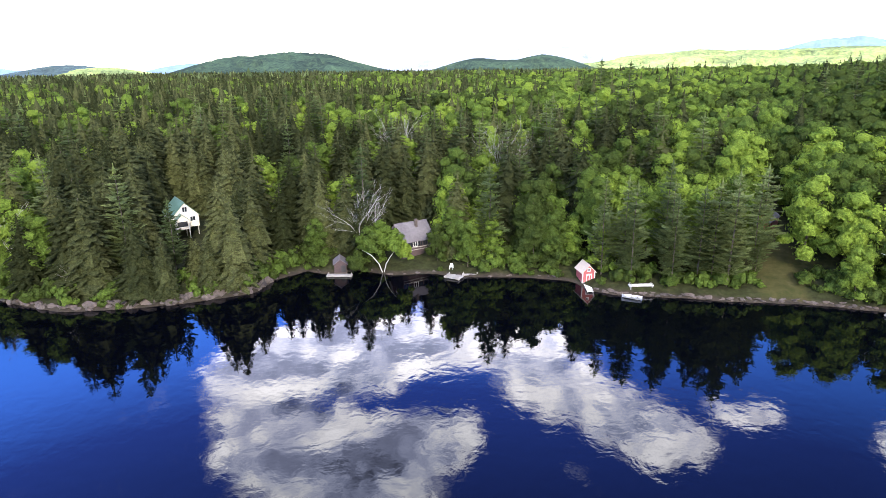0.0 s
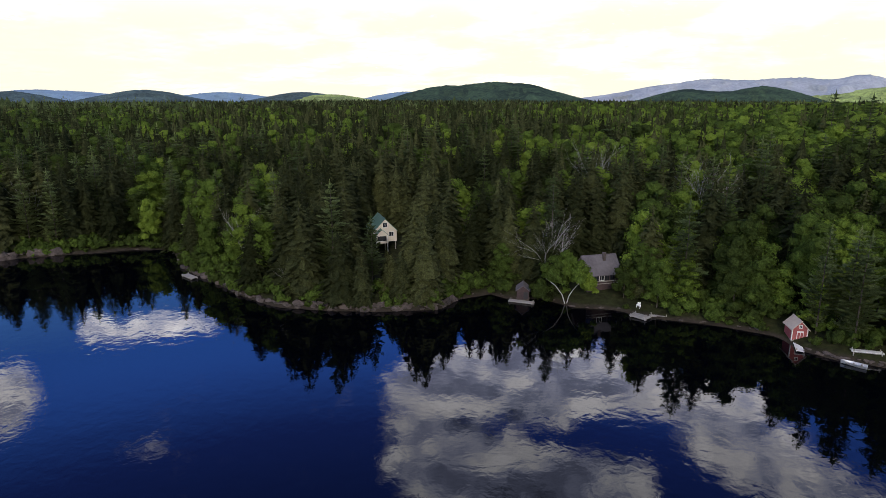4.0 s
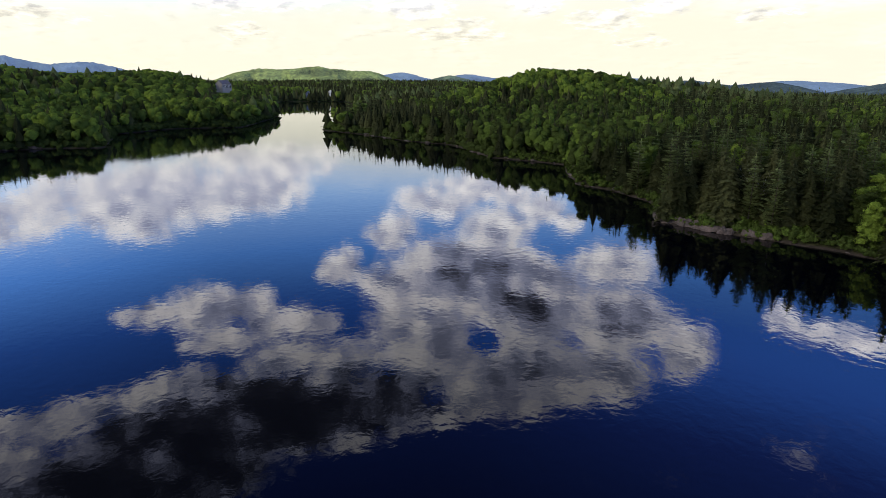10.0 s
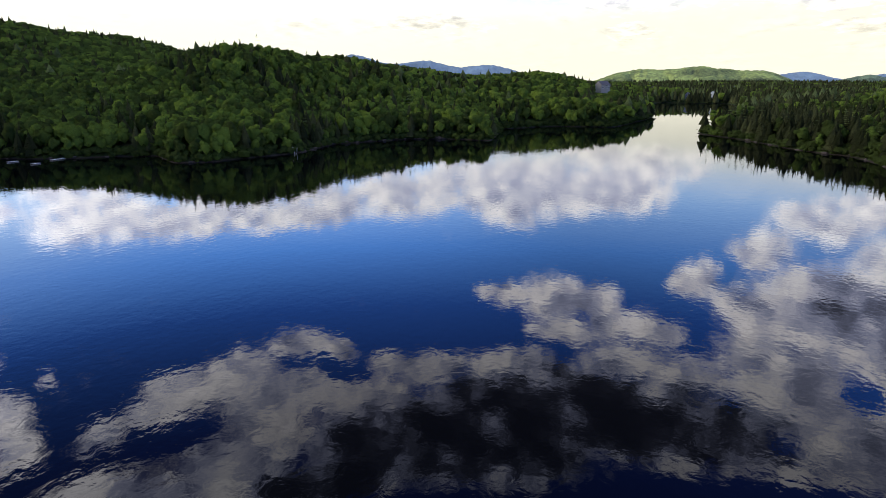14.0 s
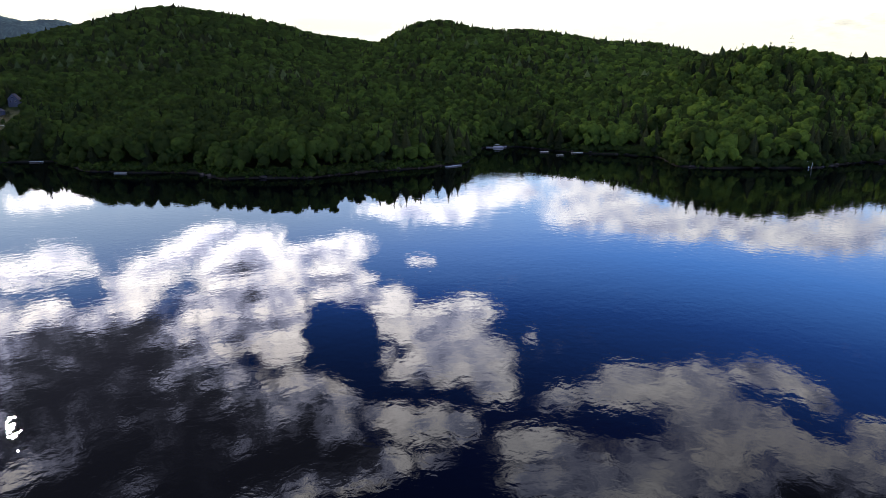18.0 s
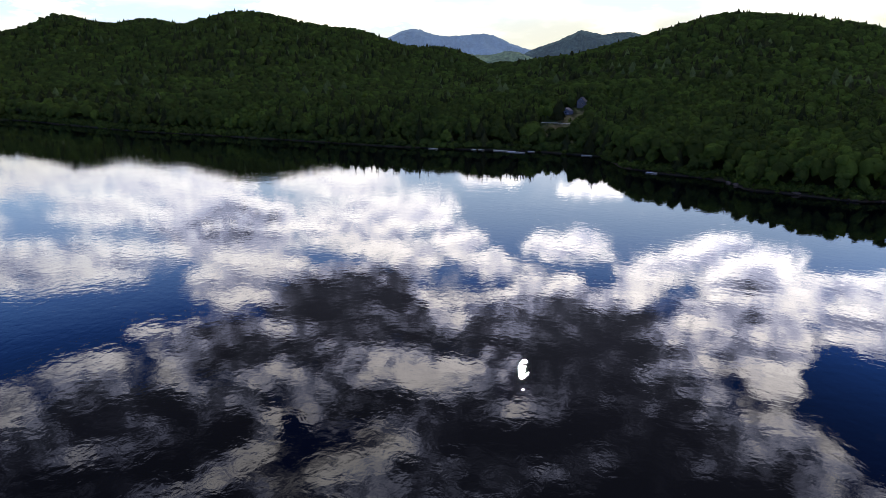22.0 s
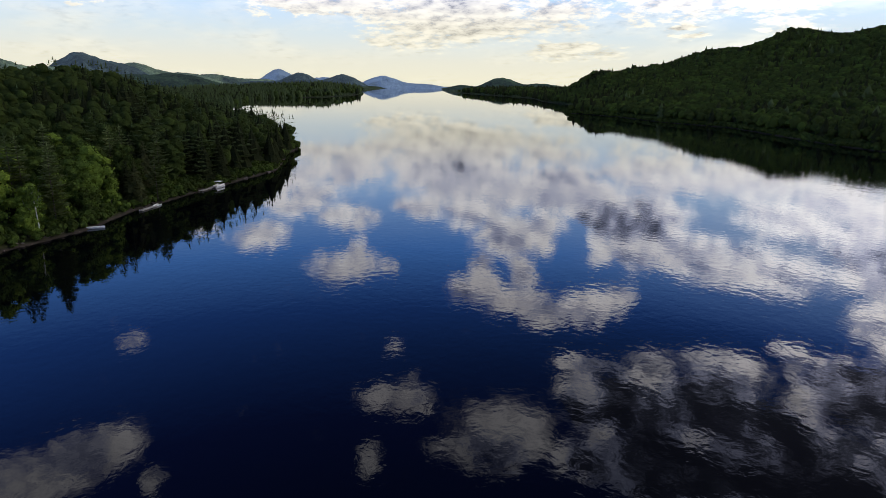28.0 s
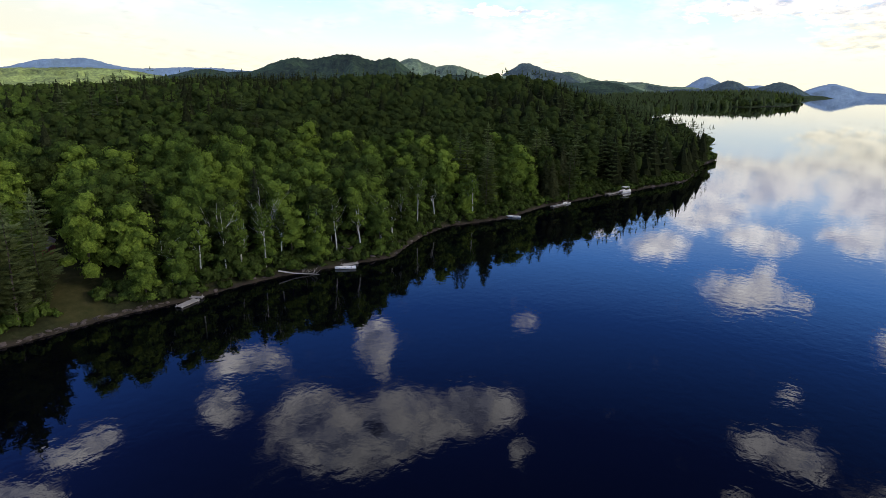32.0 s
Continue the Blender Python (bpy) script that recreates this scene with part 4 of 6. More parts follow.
def pine(rng, tall, wide, levels, spokes, tufts=3):
    """White pine: open, flat tiers of long level boughs with upturned tufts."""
    pieces = []
    for k in range(levels):
        f = k / levels
        z = tall * (0.13 + 0.87 * f) + rng.uniform(-0.2, 0.2)
        reach = wide * (1.05 - f) ** 0.7 * min(1, 0.55 + 2.2 * f) * rng.uniform(0.7, 1.15)
        for a in np.arange(spokes) * 2 * np.pi / spokes + rng.uniform(0, 6):
            a, q = a + rng.uniform(-0.35, 0.35), reach * rng.uniform(0.5, 1.15)
            c, s = np.cos(a), np.sin(a)
            for j in range(tufts):
                u = 0.42 + 0.58 * (j + 1) / tufts
                swing = rng.uniform(-0.5, 0.5)
                b = np.array((c * q * (u - 0.4), s * q * (u - 0.4), z + 0.12 * q * (u - 0.4)))
                t = np.array((np.cos(a + swing) * q * u, np.sin(a + swing) * q * u, z + 0.18 * q * u + rng.uniform(-0.25, 0.35)))
                pieces.append(fans(b, t, q * 0.85 / (tufts + 0.6), rng.uniform(0.05, 0.3), rng))
    pieces.append(cone(0.35, tall * 0.93, tall * 1.03, 4, rng))
    return gather(pieces)


def ball(rng, c, r, detail=1, rough=0.16, floor=-0.45):
    bm = bmesh.new()
    bmesh.ops.create_icosphere(bm, subdivisions=detail, radius=1.0)
    v = np.array([x.co[:] for x in bm.verts])
    if detail == 1:          # no two turned alike, and none with a point on top
        v = v @ np.array(Euler(tuple(rng.uniform(0, 6.28, 3))).to_matrix())
    t = np.array([[x.index for x in f.verts] for f in bm.faces])
    bm.free()
    t = t[v[t][:, :, 2].mean(1) > floor]
    v = v * (1 + rng.uniform(-rough, rough, (len(v), 1)))
    return v * np.asarray(r) + np.asarray(c), t


def lobes(rng, tall, wide, count, low=0.3):
    """Rounded masses that make up a broad crown, heaped into a dome."""
    out = [((0, 0, tall * (low + 0.92) / 2), (wide * 0.7, wide * 0.7, tall * (1 - low) * 0.42))]
    for k in range(count):
        a, h = k * 2.4 + rng.uniform(-0.4, 0.4), (k + rng.uniform(0.2, 0.8)) / count
        z = tall * (low + 0.14 + (0.76 - low) * h)
        off = wide * 0.66 * math.sqrt(max(0.05, 1 - 0.92 * h ** 2))
        s = wide * rng.uniform(0.32, 0.46)
        out.append(((np.cos(a) * off, np.sin(a) * off, z), (s, s, s * rng.uniform(0.72, 0.95))))
    return out


def broadleaf(rng, tall, wide, count, sprays, size, low=0.3, core=1, solid=0.8):
    """A crown of leaf sprays over its lobes, ragged at the rim and open in places."""
    masses = lobes(rng, tall, wide, count, low)
    pieces = [ball(rng, c, np.asarray(r) * solid, core, 0.17) for c, r in masses]
    area = np.array([r[0] * r[2] for _, r in masses])
    for (c, r), n in zip(masses, np.maximum(3, sprays * area / area.sum()).astype(int)):
        d = rng.normal(size=(n, 3))
        d[:, 2] = np.abs(d[:, 2]) * 1.1 - 0.35
        d /= np.linalg.norm(d, axis=1)[:, None]
        p = np.asarray(c) + d * np.asarray(r) * rng.uniform(0.78, 1.08, (n, 1))
        for q, w in zip(p, d):
            t = np.cross(w, rng.normal(size=3))
            t /= np.linalg.norm(t)
            b = np.cross(w, t) + w * rng.uniform(-0.5, 0.5)
            s = size * rng.uniform(0.6, 1.3)
            lift = w * s * 0.25
            pieces.append(([q - t * s, q - b * s * 0.7 + lift, q + t * s, q + b * s * 0.7 - lift], [(0, 1, 2), (0, 2, 3)]))
    return gather(pieces)


def clump(rng, tall, wide, parts3, low=0.25):
    """A far crown of a few rough masses."""
    masses = [(c, np.asarray(r) * (1.05 if i == 0 else 0.95)) for i, (c, r) in enumerate(lobes(rng, tall, wide, parts3 - 1, low))] if parts3 > 1 else []
    if parts3 == 1:
        return ball(rng, (0, 0, tall * 0.45), (wide, wide, tall * 0.45), 1, 0.12, -0.35)
    return gather([ball(rng, c, r, 1, 0.14) for c, r in masses])


def spire(rng, tall, wide):
    return gather([cone(wide, tall * 0.04, tall * 0.72, 7, rng, 0.35), cone(wide * 0.85, tall * 0.34, tall * 0.88, 6, rng, 0.35), cone(wide * 0.55, tall * 0.62, tall * 1.02, 6, rng, 0.35)])


KINDS = ("spruce", "pine", "leaf")
MATS = {"spruce": (M_SPRUCE, M_SPRUCE_J), "pine": (M_PINE, M_PINE_J), "leaf": (M_LEAF, M_LEAF_J)}
FULL = {"spruce": [spruce(dice, h, w, 28, 22, 0.02) for h, w in ((17, 4.0), (16, 4.5), (17.5, 3.7), (15, 4.7), (16, 4.2))],
        "pine": [pine(dice, 21.0, w, 20, 9, 5) for w in (4.9, 5.6, 4.6)],
        "leaf": [broadleaf(dice, t, w, n, 1150, 0.26, lo, 1, 0.76) for t, w, n, lo in ((14, 4.4, 15, -0.04), (14.5, 4.7, 16, 0.0), (13, 4.1, 14, -0.06), (15, 4.3, 15, 0.08), (12, 4.0, 13, -0.08))]}
MIDDLE = {"spruce": [spruce(dice, h, w, 17, 12) for h, w in ((16.5, 4.0), (15.5, 4.5), (15, 4.7), (17, 3.8))], "pine": [pine(dice, 20.0, w, 11, 6) for w in (4.5, 5.0)],
          "leaf": [broadleaf(dice, t, w, n, 280, 0.4, 0.2, 1, 0.86) for t, w, n in ((14, 4.7, 9), (14.5, 5.1, 10), (13, 4.4, 8), (14.5, 4.9, 9))]}
FAR = {"spruce": [spruce(dice, h, w, 7, 6) for h, w in ((15.5, 4.4), (14.5, 4.9), (16.0, 4.1))], "pine": [pine(dice, 19.0, w, 7, 5) for w in (4.6, 5.0)],
       "leaf": [broadleaf(dice, t, w, 3, 16, 0.8, 0.2, 1, 0.98) for t, w in ((14, 5.1), (14.5, 5.5), (13, 4.9))]}
FAINT = {"spruce": [spire(dice, h, w) for h, w in ((13.5, 4.6), (12.5, 5.2), (14.0, 4.2))], "pine": [spire(dice, 16.5, 5.0)], "leaf": [clump(dice, t, w, 3, 0.2) for t, w in ((13.5, 5.4), (14, 5.8), (12.5, 5.2))]}
DISTANT = {"spruce": [cone(3.8, 0.5, 15.5, 7, dice, 0.3)], "pine": [cone(4.2, 1.0, 17.0, 7, dice, 0.3)], "leaf": [clump(dice, 13, 5.8, 1), clump(dice, 14, 6.2, 1)]}

# Clearings with no trees: x, y, x, y, half width.
CLEAR = [(-55, 128, -57, 137, 6.5), (-20, 114, -20, 119, 3.0), (-6, 119, -6, 130, 6.5), (26, 106, 26, 111, 3.0), (64, 120, 66, 124, 3.2),
         (2, 111, 2, 114, 2.5), (98, -540, 98, -552, 9.0), (98, -500, 98, -512, 8.0), (-982, -139, -998, -141, 16.0)]
# Things that stand in view from the lake: x, y, foot, half width; what grows before them stays low.
SIGHT = [(-56.2, 130, 4.6, 4.3), (-20, 116, 0.4, 1.8), (-6.5, 122, 2.0, 1.9), (26, 108, 0.4, 2.0), (64.5, 121, 5.2, 1.3), (98, -545, 20.0, 5.0), (98, -503, 15.0, 7.0), (98.5, -452, 11.0, 11.0), (-990, -140, float(ground_height(np.array([-990.0]), np.array([-140.0]))[0]) + 3.0, 13.0)]


# Single trees that stand out on the bank: x, y, kind, size.
FRONT_TREES = [(-1.2, 117.2, 2, 0.55), (2.6, 117.4, 2, 0.75), (6.2, 117.0, 2, 0.72), (9.6, 115.6, 2, 0.62), (17.5, 114.5, 2, 0.85), (21.0, 113.5, 2, 0.9), (-49.5, 108.5, 1, 0.68),
               (-25.5, 119.0, 2, 0.6), (-62.0, 118.5, 1, 0.62), (58.3, 109.0, 1, 0.85), (55.4, 104.5, 1, 0.84), (-54.0, 118.0, 0, 0.55), (33.6, 104.2, 1, 0.86), (40.2, 104.6, 1, 0.84), (47.2, 102.4, 1, 0.88), (50.8, 103.4, 1, 0.8), (69.5, 97.0, 2, 0.5),
               (55.6, 223.0, 1, 1.28), (65.0, 220.5, 1, 1.22), (125.0, 192.0, 1, 1.15), (131.0, 188.0, 1, 1.2), (118.0, 196.0, 1, 1.05)]


def headroom(x, y, z):
    """How tall a tree may be without hiding what the clearings show."""
    cap = np.full(x.shape, 99.0)
    for sx, sy, foot, half in SIGHT:
        d = math.hypot(sx, sy)
        along, side = (x * sx + y * sy) / d, (x * -sy + y * sx) / d
        line = 40 + (foot - 40) * along / d - z
        cap = np.where((along < d) & (np.abs(side) < half * along / d + 1.6), np.minimum(cap, line), cap)
    return cap


def scatter(cell, r0, r1, rng, least=1.2):
    """Stems over the land between two distances, on a shaken grid."""
    n = int(2 * r1 / cell) + 1
    gx, gy = np.meshgrid(np.arange(n), np.arange(int(n * 1.15)), indexing="ij")
    x = (gx + 0.5 * (gy % 2)) * cell - r1 + rng.uniform(-0.42, 0.42, gx.shape) * cell
    y = gy * cell * 0.87 - r1 + rng.uniform(-0.42, 0.42, gx.shape) * cell
    x, y = x.ravel(), y.ravel()
    r = np.hypot(x, y)
    keep = (r > r0) & (r <= r1)
    x, y, r = x[keep], y[keep], r[keep]
    d = inland(x, y)
    keep = d > least
    for s in CLEAR + LAWNS:
        keep &= near_strip(x, y, s) > 1.0
    return x[keep], y[keep], r[keep], d[keep]


HORIZON_AZ, HORIZON_R = np.arange(0, 360, 1.0), np.geomspace(90, 4900, 200)
_a, _r = np.meshgrid(np.radians(HORIZON_AZ), HORIZON_R)
_x, _y = -np.sin(_a) * _r, np.cos(_a) * _r
_d = inland(_x, _y)
_e = np.degrees(np.arctan((np.maximum(ground_height(_x, _y, _d), 0) + np.where(_d > 3, 7.0, 0.0) - 40) / _r))
HORIZON = np.maximum.accumulate(_e, 0)


def in_view(x, y, z, tall, r):
    """Land that rises over the ground in front of it, as seen from over the lake."""
    i = np.clip(np.searchsorted(HORIZON_R, r) - 2, 0, len(HORIZON_R) - 1)
    j = np.round(azimuth(x, y)).astype(int) % 360
    return np.degrees(np.arctan((z + tall - 40) / r)) > HORIZON[i, j] - 0.03


def kinds_for(x, y, d, rng):
    """0 spruce, 1 pine, 2 broadleaf, by side of the lake and by stands."""
    az = azimuth(x, y)
    leafy = np.interp(az, [0, 6, 14, 30, 38, 45, 49, 58, 61, 67, 77, 80, 92, 97, 130, 170, 240, 268, 278, 288, 296, 330, 345, 360],
                      [0.55, 0.42, 0.18, 0.12, 0.32, 0.42, 0.2, 0.16, 0.66, 0.8, 0.74, 0.24, 0.3, 0.86, 0.86, 0.88, 0.86, 0.5, 0.22, 0.5, 0.84, 0.88, 0.84, 0.55])
    leafy = leafy - 0.55 * np.clip((d - 110) / 60, 0, 1) * np.interp(az, [276, 286, 318, 332], [0, 1, 1, 0])          # conifers behind the eastern shore
    leafy = leafy + np.interp(az, [4, 11, 34, 42], [0.65, 0.3, 0.3, 0.65]) * soft_noise(x, y, 55.0, 41, 3) - 0.20 * np.clip(soft_noise(x, y, 16.0, 43, 2), -1, 1)
    pines = np.interp(az, [0, 36, 44, 62, 70, 260, 270, 285, 300, 332, 336, 343, 347, 360], [0.06, 0.08, 0.3, 0.3, 0.1, 0.06, 0.8, 0.7, 0.2, 0.12, 0.3, 0.3, 0.1, 0.06])
    u = rng.uniform(size=x.shape)
    leafy = np.where((az > 17) & (az < 32) & (np.hypot(x, y) < 180), leafy - 0.4, leafy)          # dark conifers round the house on the slope
    return np.where(u < leafy, 2, np.where(rng.uniform(size=x.shape) < pines, 1, 0))


TALL = np.array([18.0, 21.0, 14.5])


def joined_wood(name, protos, kind, x, y, z, size, tone, rng, label, smooth=False):
    """Trees too many to tell apart, as one piece of woodland."""
    mats, verts, tris, tones, n = MATS[kind][1], [], [], [], 0
    pick = rng.integers(0, len(protos), len(x))
    for p, (pv, pt) in enumerate((np.asarray(v), np.asarray(t)) for v, t in protos):
        k = np.where(pick == p)[0]
        if not len(k):
            continue
        a = rng.uniform(0, 2 * np.pi, len(k))
        c, s, q = np.cos(a)[:, None], np.sin(a)[:, None], size[k][:, None]
        girth = q * rng.uniform(0.85, 1.2, len(k))[:, None] * (1.12 if kind == "spruce" else 1.0)
        vx = (c * pv[:, 0] - s * pv[:, 1]) * girth + x[k][:, None]
        vy = (s * pv[:, 0] + c * pv[:, 1]) * girth + y[k][:, None]
        vz = pv[:, 2] * q + z[k][:, None]
        verts.append(np.stack([vx, vy, vz], -1).reshape(-1, 3))
        tris.append((pt[None] + (np.arange(len(k)) * len(pv))[:, None, None] + n).reshape(-1, 3))
        tones.append(np.repeat(tone[k], len(pv)))
        n += len(verts[-1])
    if n:
        me = mesh_of(name, np.concatenate(verts), np.concatenate(tris), mats, np.concatenate(tones), smooth)
        tagged(new(name, me), label, "woodland", kind="stuff")


WOOD_LABELS = {"spruce": "dark green spruce and hemlock wood", "pine": "tall white pines standing in the wood", "leaf": "fresh green broadleaf wood in early summer"}
PROTO = {k: [] for k in KINDS}


def single_tree(kind, n):
    """One tree with a trunk and a crown, to be copied."""
    name = {"spruce": "spruce_tree", "pine": "pine_tree", "leaf": "broadleaf_tree"}[kind]
    label = {"spruce": "dark green spruce with drooping boughs at the shore", "pine": "tall white pine with flat open tiers of boughs",
             "leaf": "bright green broadleaf tree with a rounded ragged crown"}[kind]
    root = empty(name, 0, 0, -60, 0, label, "tree", kind + " trees on the shore")
    pv, pt = FULL[kind][n]
    crown = new("crown", mesh_of("crown", pv, pt, MATS[kind][0], None, False))
    crown.parent = root
    tall = pv[:, 2].max()
    bm = bmesh.new()
    lean = dice.uniform(-0.3, 0.3, 2)
    top = 0.95 if kind != "leaf" else 0.75
    thick = {"spruce": 0.16, "pine": 0.15, "leaf": 0.15}[kind]
    tube(bm, [(0, 0, -0.8), (lean[0] * 0.3, lean[1] * 0.3, tall * 0.3), (lean[0], lean[1], tall * 0.6), (lean[0] * 0.3, 0, tall * top)], [thick, thick * 0.85, thick * 0.55, 0.03])
    if kind == "leaf":
        for k in range(5):
            a, z = k * 1.9, tall * (0.22 + 0.09 * k)
            tube(bm, [(lean[0] * 0.3, lean[1] * 0.3, z), (math.cos(a) * 1.0, math.sin(a) * 1.0, z + 1.0), (math.cos(a) * 2.2, math.sin(a) * 2.2, z + 2.3)], [0.08, 0.06, 0.03], 5)
    part("trunk", bm, M_BARK, root)
    return root


def plant():
    rng = np.random.default_rng(11)
    # the wood near the lake
    x, y, r, d = scatter(6.2, 90, 470, rng)
    z = ground_height(x, y, d)
    kind = kinds_for(x, y, d, rng)
    kind = np.where(near_strip(x, y, (31, 104, 52, 102, 5.5)) < 1, 1, kind)          # the row of pines on the bank
    size = rng.uniform(0.9, 1.24, x.shape) * np.clip(0.74 + d / 28 + 0.4 * (x > 230), 0, 1.0)
    size = np.where((kind == 2) & (d < 6), size * 0.85, size)
    size = np.where(kind == 1, np.minimum(size, 0.98), size)
    size = np.where((kind == 1) & (d < 10), np.maximum(size, 0.78), size)
    for px, py, pk, ps in FRONT_TREES:
        x, y, r = np.append(x, px), np.append(y, py), np.append(r, math.hypot(px, py))
        d, kind, size = np.append(d, 2.0), np.append(kind, pk), np.append(size, ps)
    z = ground_height(x, y)
    # Cloud shade on the western, southern and eastern woods, lowered into tree tone.
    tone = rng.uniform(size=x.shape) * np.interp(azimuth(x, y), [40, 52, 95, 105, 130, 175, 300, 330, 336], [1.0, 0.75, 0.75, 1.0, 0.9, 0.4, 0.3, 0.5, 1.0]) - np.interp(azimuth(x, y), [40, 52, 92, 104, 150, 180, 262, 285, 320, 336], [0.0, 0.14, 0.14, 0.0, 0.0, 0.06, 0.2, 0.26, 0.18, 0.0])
    room = headroom(x, y, z)
    room[-len(FRONT_TREES):] = 99
    size = np.minimum(size, room / TALL[kind])
    keep = (size > 0.22) & ((r < 160) | (d < 30) | in_view(x, y, z, TALL[kind] * size, r))
    x, y, r, d, z, kind, size, tone = (v[keep] for v in (x, y, r, d, z, kind, size, tone))
    alone = np.zeros(x.shape, bool)
    for k, name in enumerate(KINDS):
        mine = np.where((kind == k) & (r < 235))[0]
        mine = mine[np.argsort(r[mine] * 0.4 + d[mine])][:(290, 130, 290)[k]]
        alone[mine] = True
        models = [single_tree(name, n) for n in range(len(FULL[name]))]
        used = [False] * len(models)
        for q in mine:
            n = int(rng.integers(len(models)))
            m = Matrix.Translation((x[q], y[q], z[q] - 0.1)) @ Matrix.Rotation(rng.uniform(0, 6.28), 4, "Z") @ Matrix.Diagonal((size[q] * rng.uniform(0.9, 1.15) * (1.1 if k == 0 else 1.0),) * 2 + (size[q], 1))
            if not used[n]:
                models[n].matrix_basis, used[n] = m, True
            else:
                c = copy_thing(models[n], Matrix())
                c.matrix_basis = m
    for k, name in enumerate(KINDS):
        near, mid = (kind == k) & ~alone & (r < 265), (kind == k) & ~alone & (r >= 265)
        for which, protos in ((near, MIDDLE), (mid, FAR)):
            q = np.where(which)[0]
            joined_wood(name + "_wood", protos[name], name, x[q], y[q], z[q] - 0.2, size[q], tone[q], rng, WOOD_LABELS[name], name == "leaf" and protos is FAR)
    # undergrowth that hangs over the banks
    x, y, r, d = scatter(1.45, 90, 330, rng, 0.1)
    keep = (d < 7.5) & (rng.uniform(size=d.shape) < 0.75)
    for sx, sy, foot, half in SIGHT[1:4]:
        keep &= np.hypot(x - sx, y - sy) > half + 1.0
    keep &= near_strip(x, y, (-10, 114, -6.5, 121, 3.2)) > 1
    keep &= (near_strip(x, y, (30, 101, 62, 96, 2.4)) > 1) & ((near_strip(x, y, (-64, 96, -36, 103, 3.0)) > 1) | (rng.uniform(size=d.shape) < 0.4))
    x, y, d = x[keep], y[keep], d[keep]
    bushes = [broadleaf(dice, 2.6, 1.5, 1, 20, 0.42, 0.0) for _ in range(4)]
    joined_wood("undergrowth", bushes, "leaf", x, y, ground_height(x, y, d) - 0.35, rng.uniform(0.5, 1.5, len(x)), rng.uniform(size=len(x)) * 0.4, rng, "low green bushes overhanging the lake shore")
    # bushes along the farther shores
    x, y, r, d = scatter(3.4, 330, 1000, rng, 0.2)
    keep = (d < 9) & in_view(x, y, d * 0 + 3.0, 3.0, r)
    x, y, d = x[keep], y[keep], d[keep]
    shrubs = [clump(dice, 4.6, 2.3, 1) for _ in range(4)]
    joined_wood("undergrowth", shrubs, "leaf", x, y, ground_height(x, y, d) - 0.9, rng.uniform(0.6, 1.4, len(x)), rng.uniform(size=len(x)) * 0.25 - 0.1, rng, "low green bushes overhanging the far shores")
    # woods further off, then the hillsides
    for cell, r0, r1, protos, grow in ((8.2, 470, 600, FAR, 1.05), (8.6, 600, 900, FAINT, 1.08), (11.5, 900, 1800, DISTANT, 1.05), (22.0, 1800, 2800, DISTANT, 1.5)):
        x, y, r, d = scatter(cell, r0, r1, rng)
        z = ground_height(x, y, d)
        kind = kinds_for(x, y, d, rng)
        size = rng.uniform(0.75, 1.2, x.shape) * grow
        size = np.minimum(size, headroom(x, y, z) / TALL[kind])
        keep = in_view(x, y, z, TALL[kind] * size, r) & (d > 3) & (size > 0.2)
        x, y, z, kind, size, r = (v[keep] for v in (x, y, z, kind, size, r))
        side = azimuth(x, y)                     # cloud shade on southern and eastern hills, put into the tree tone
        shaded_tone = rng.uniform(size=len(x)) * np.interp(side, [115, 175, 300, 336], [1.0, 0.45, 0.3, 1.0]) - np.interp(side, [115, 185, 300, 336], [0.0, 0.08, 0.12, 0.0])
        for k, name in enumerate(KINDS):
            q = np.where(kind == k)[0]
            joined_wood(name + "_wood", protos[name], name, x[q], y[q], z[q] - 0.5, size[q], shaded_tone[q], rng, WOOD_LABELS[name], name == "leaf" or protos is not FAR)


plant()


# ---- buildings ----
def gable_body(w, d, eave, ridge, base=0.0):
    """House walls with two gables, the ridge along y."""
    bm = bmesh.new()
    ends = []
    for y in (-d / 2, d / 2):
        ends.append([bm.verts.new(p) for p in ((-w / 2, y, base), (w / 2, y, base), (w / 2, y, eave), (0, y, ridge), (-w / 2, y, eave))])
    bm.faces.new(ends[0]), bm.faces.new(ends[1][::-1])
    for k in range(5):
        bm.faces.new((ends[0][k], ends[0][(k + 1) % 5], ends[1][(k + 1) % 5], ends[1][k]))
    return bm


def roof_slope(w, d, eave, ridge, side, over=0.35, thick=0.14):
    """One slope of a gable roof, a slab with eaves and an overhang."""
    bm = bmesh.new()
    fall = (ridge - eave) / (w / 2)
    x1, z1 = side * (w / 2 + over), eave - fall * over
    pts = [(0, ridge + 0.05), (x1, z1 + 0.05), (x1, z1 + 0.05 + thick), (0, ridge + 0.05 + thick)]
    rows = [[bm.verts.new((x, y, z)) for x, z in pts] for y in (-d / 2 - over, d / 2 + over)]
    bm.faces.new(rows[0]), bm.faces.new(rows[1][::-1])
    for k in range(4):
        bm.faces.new((rows[0][k], rows[0][(k + 1) % 4], rows[1][(k + 1) % 4], rows[1][k]))
    return bm


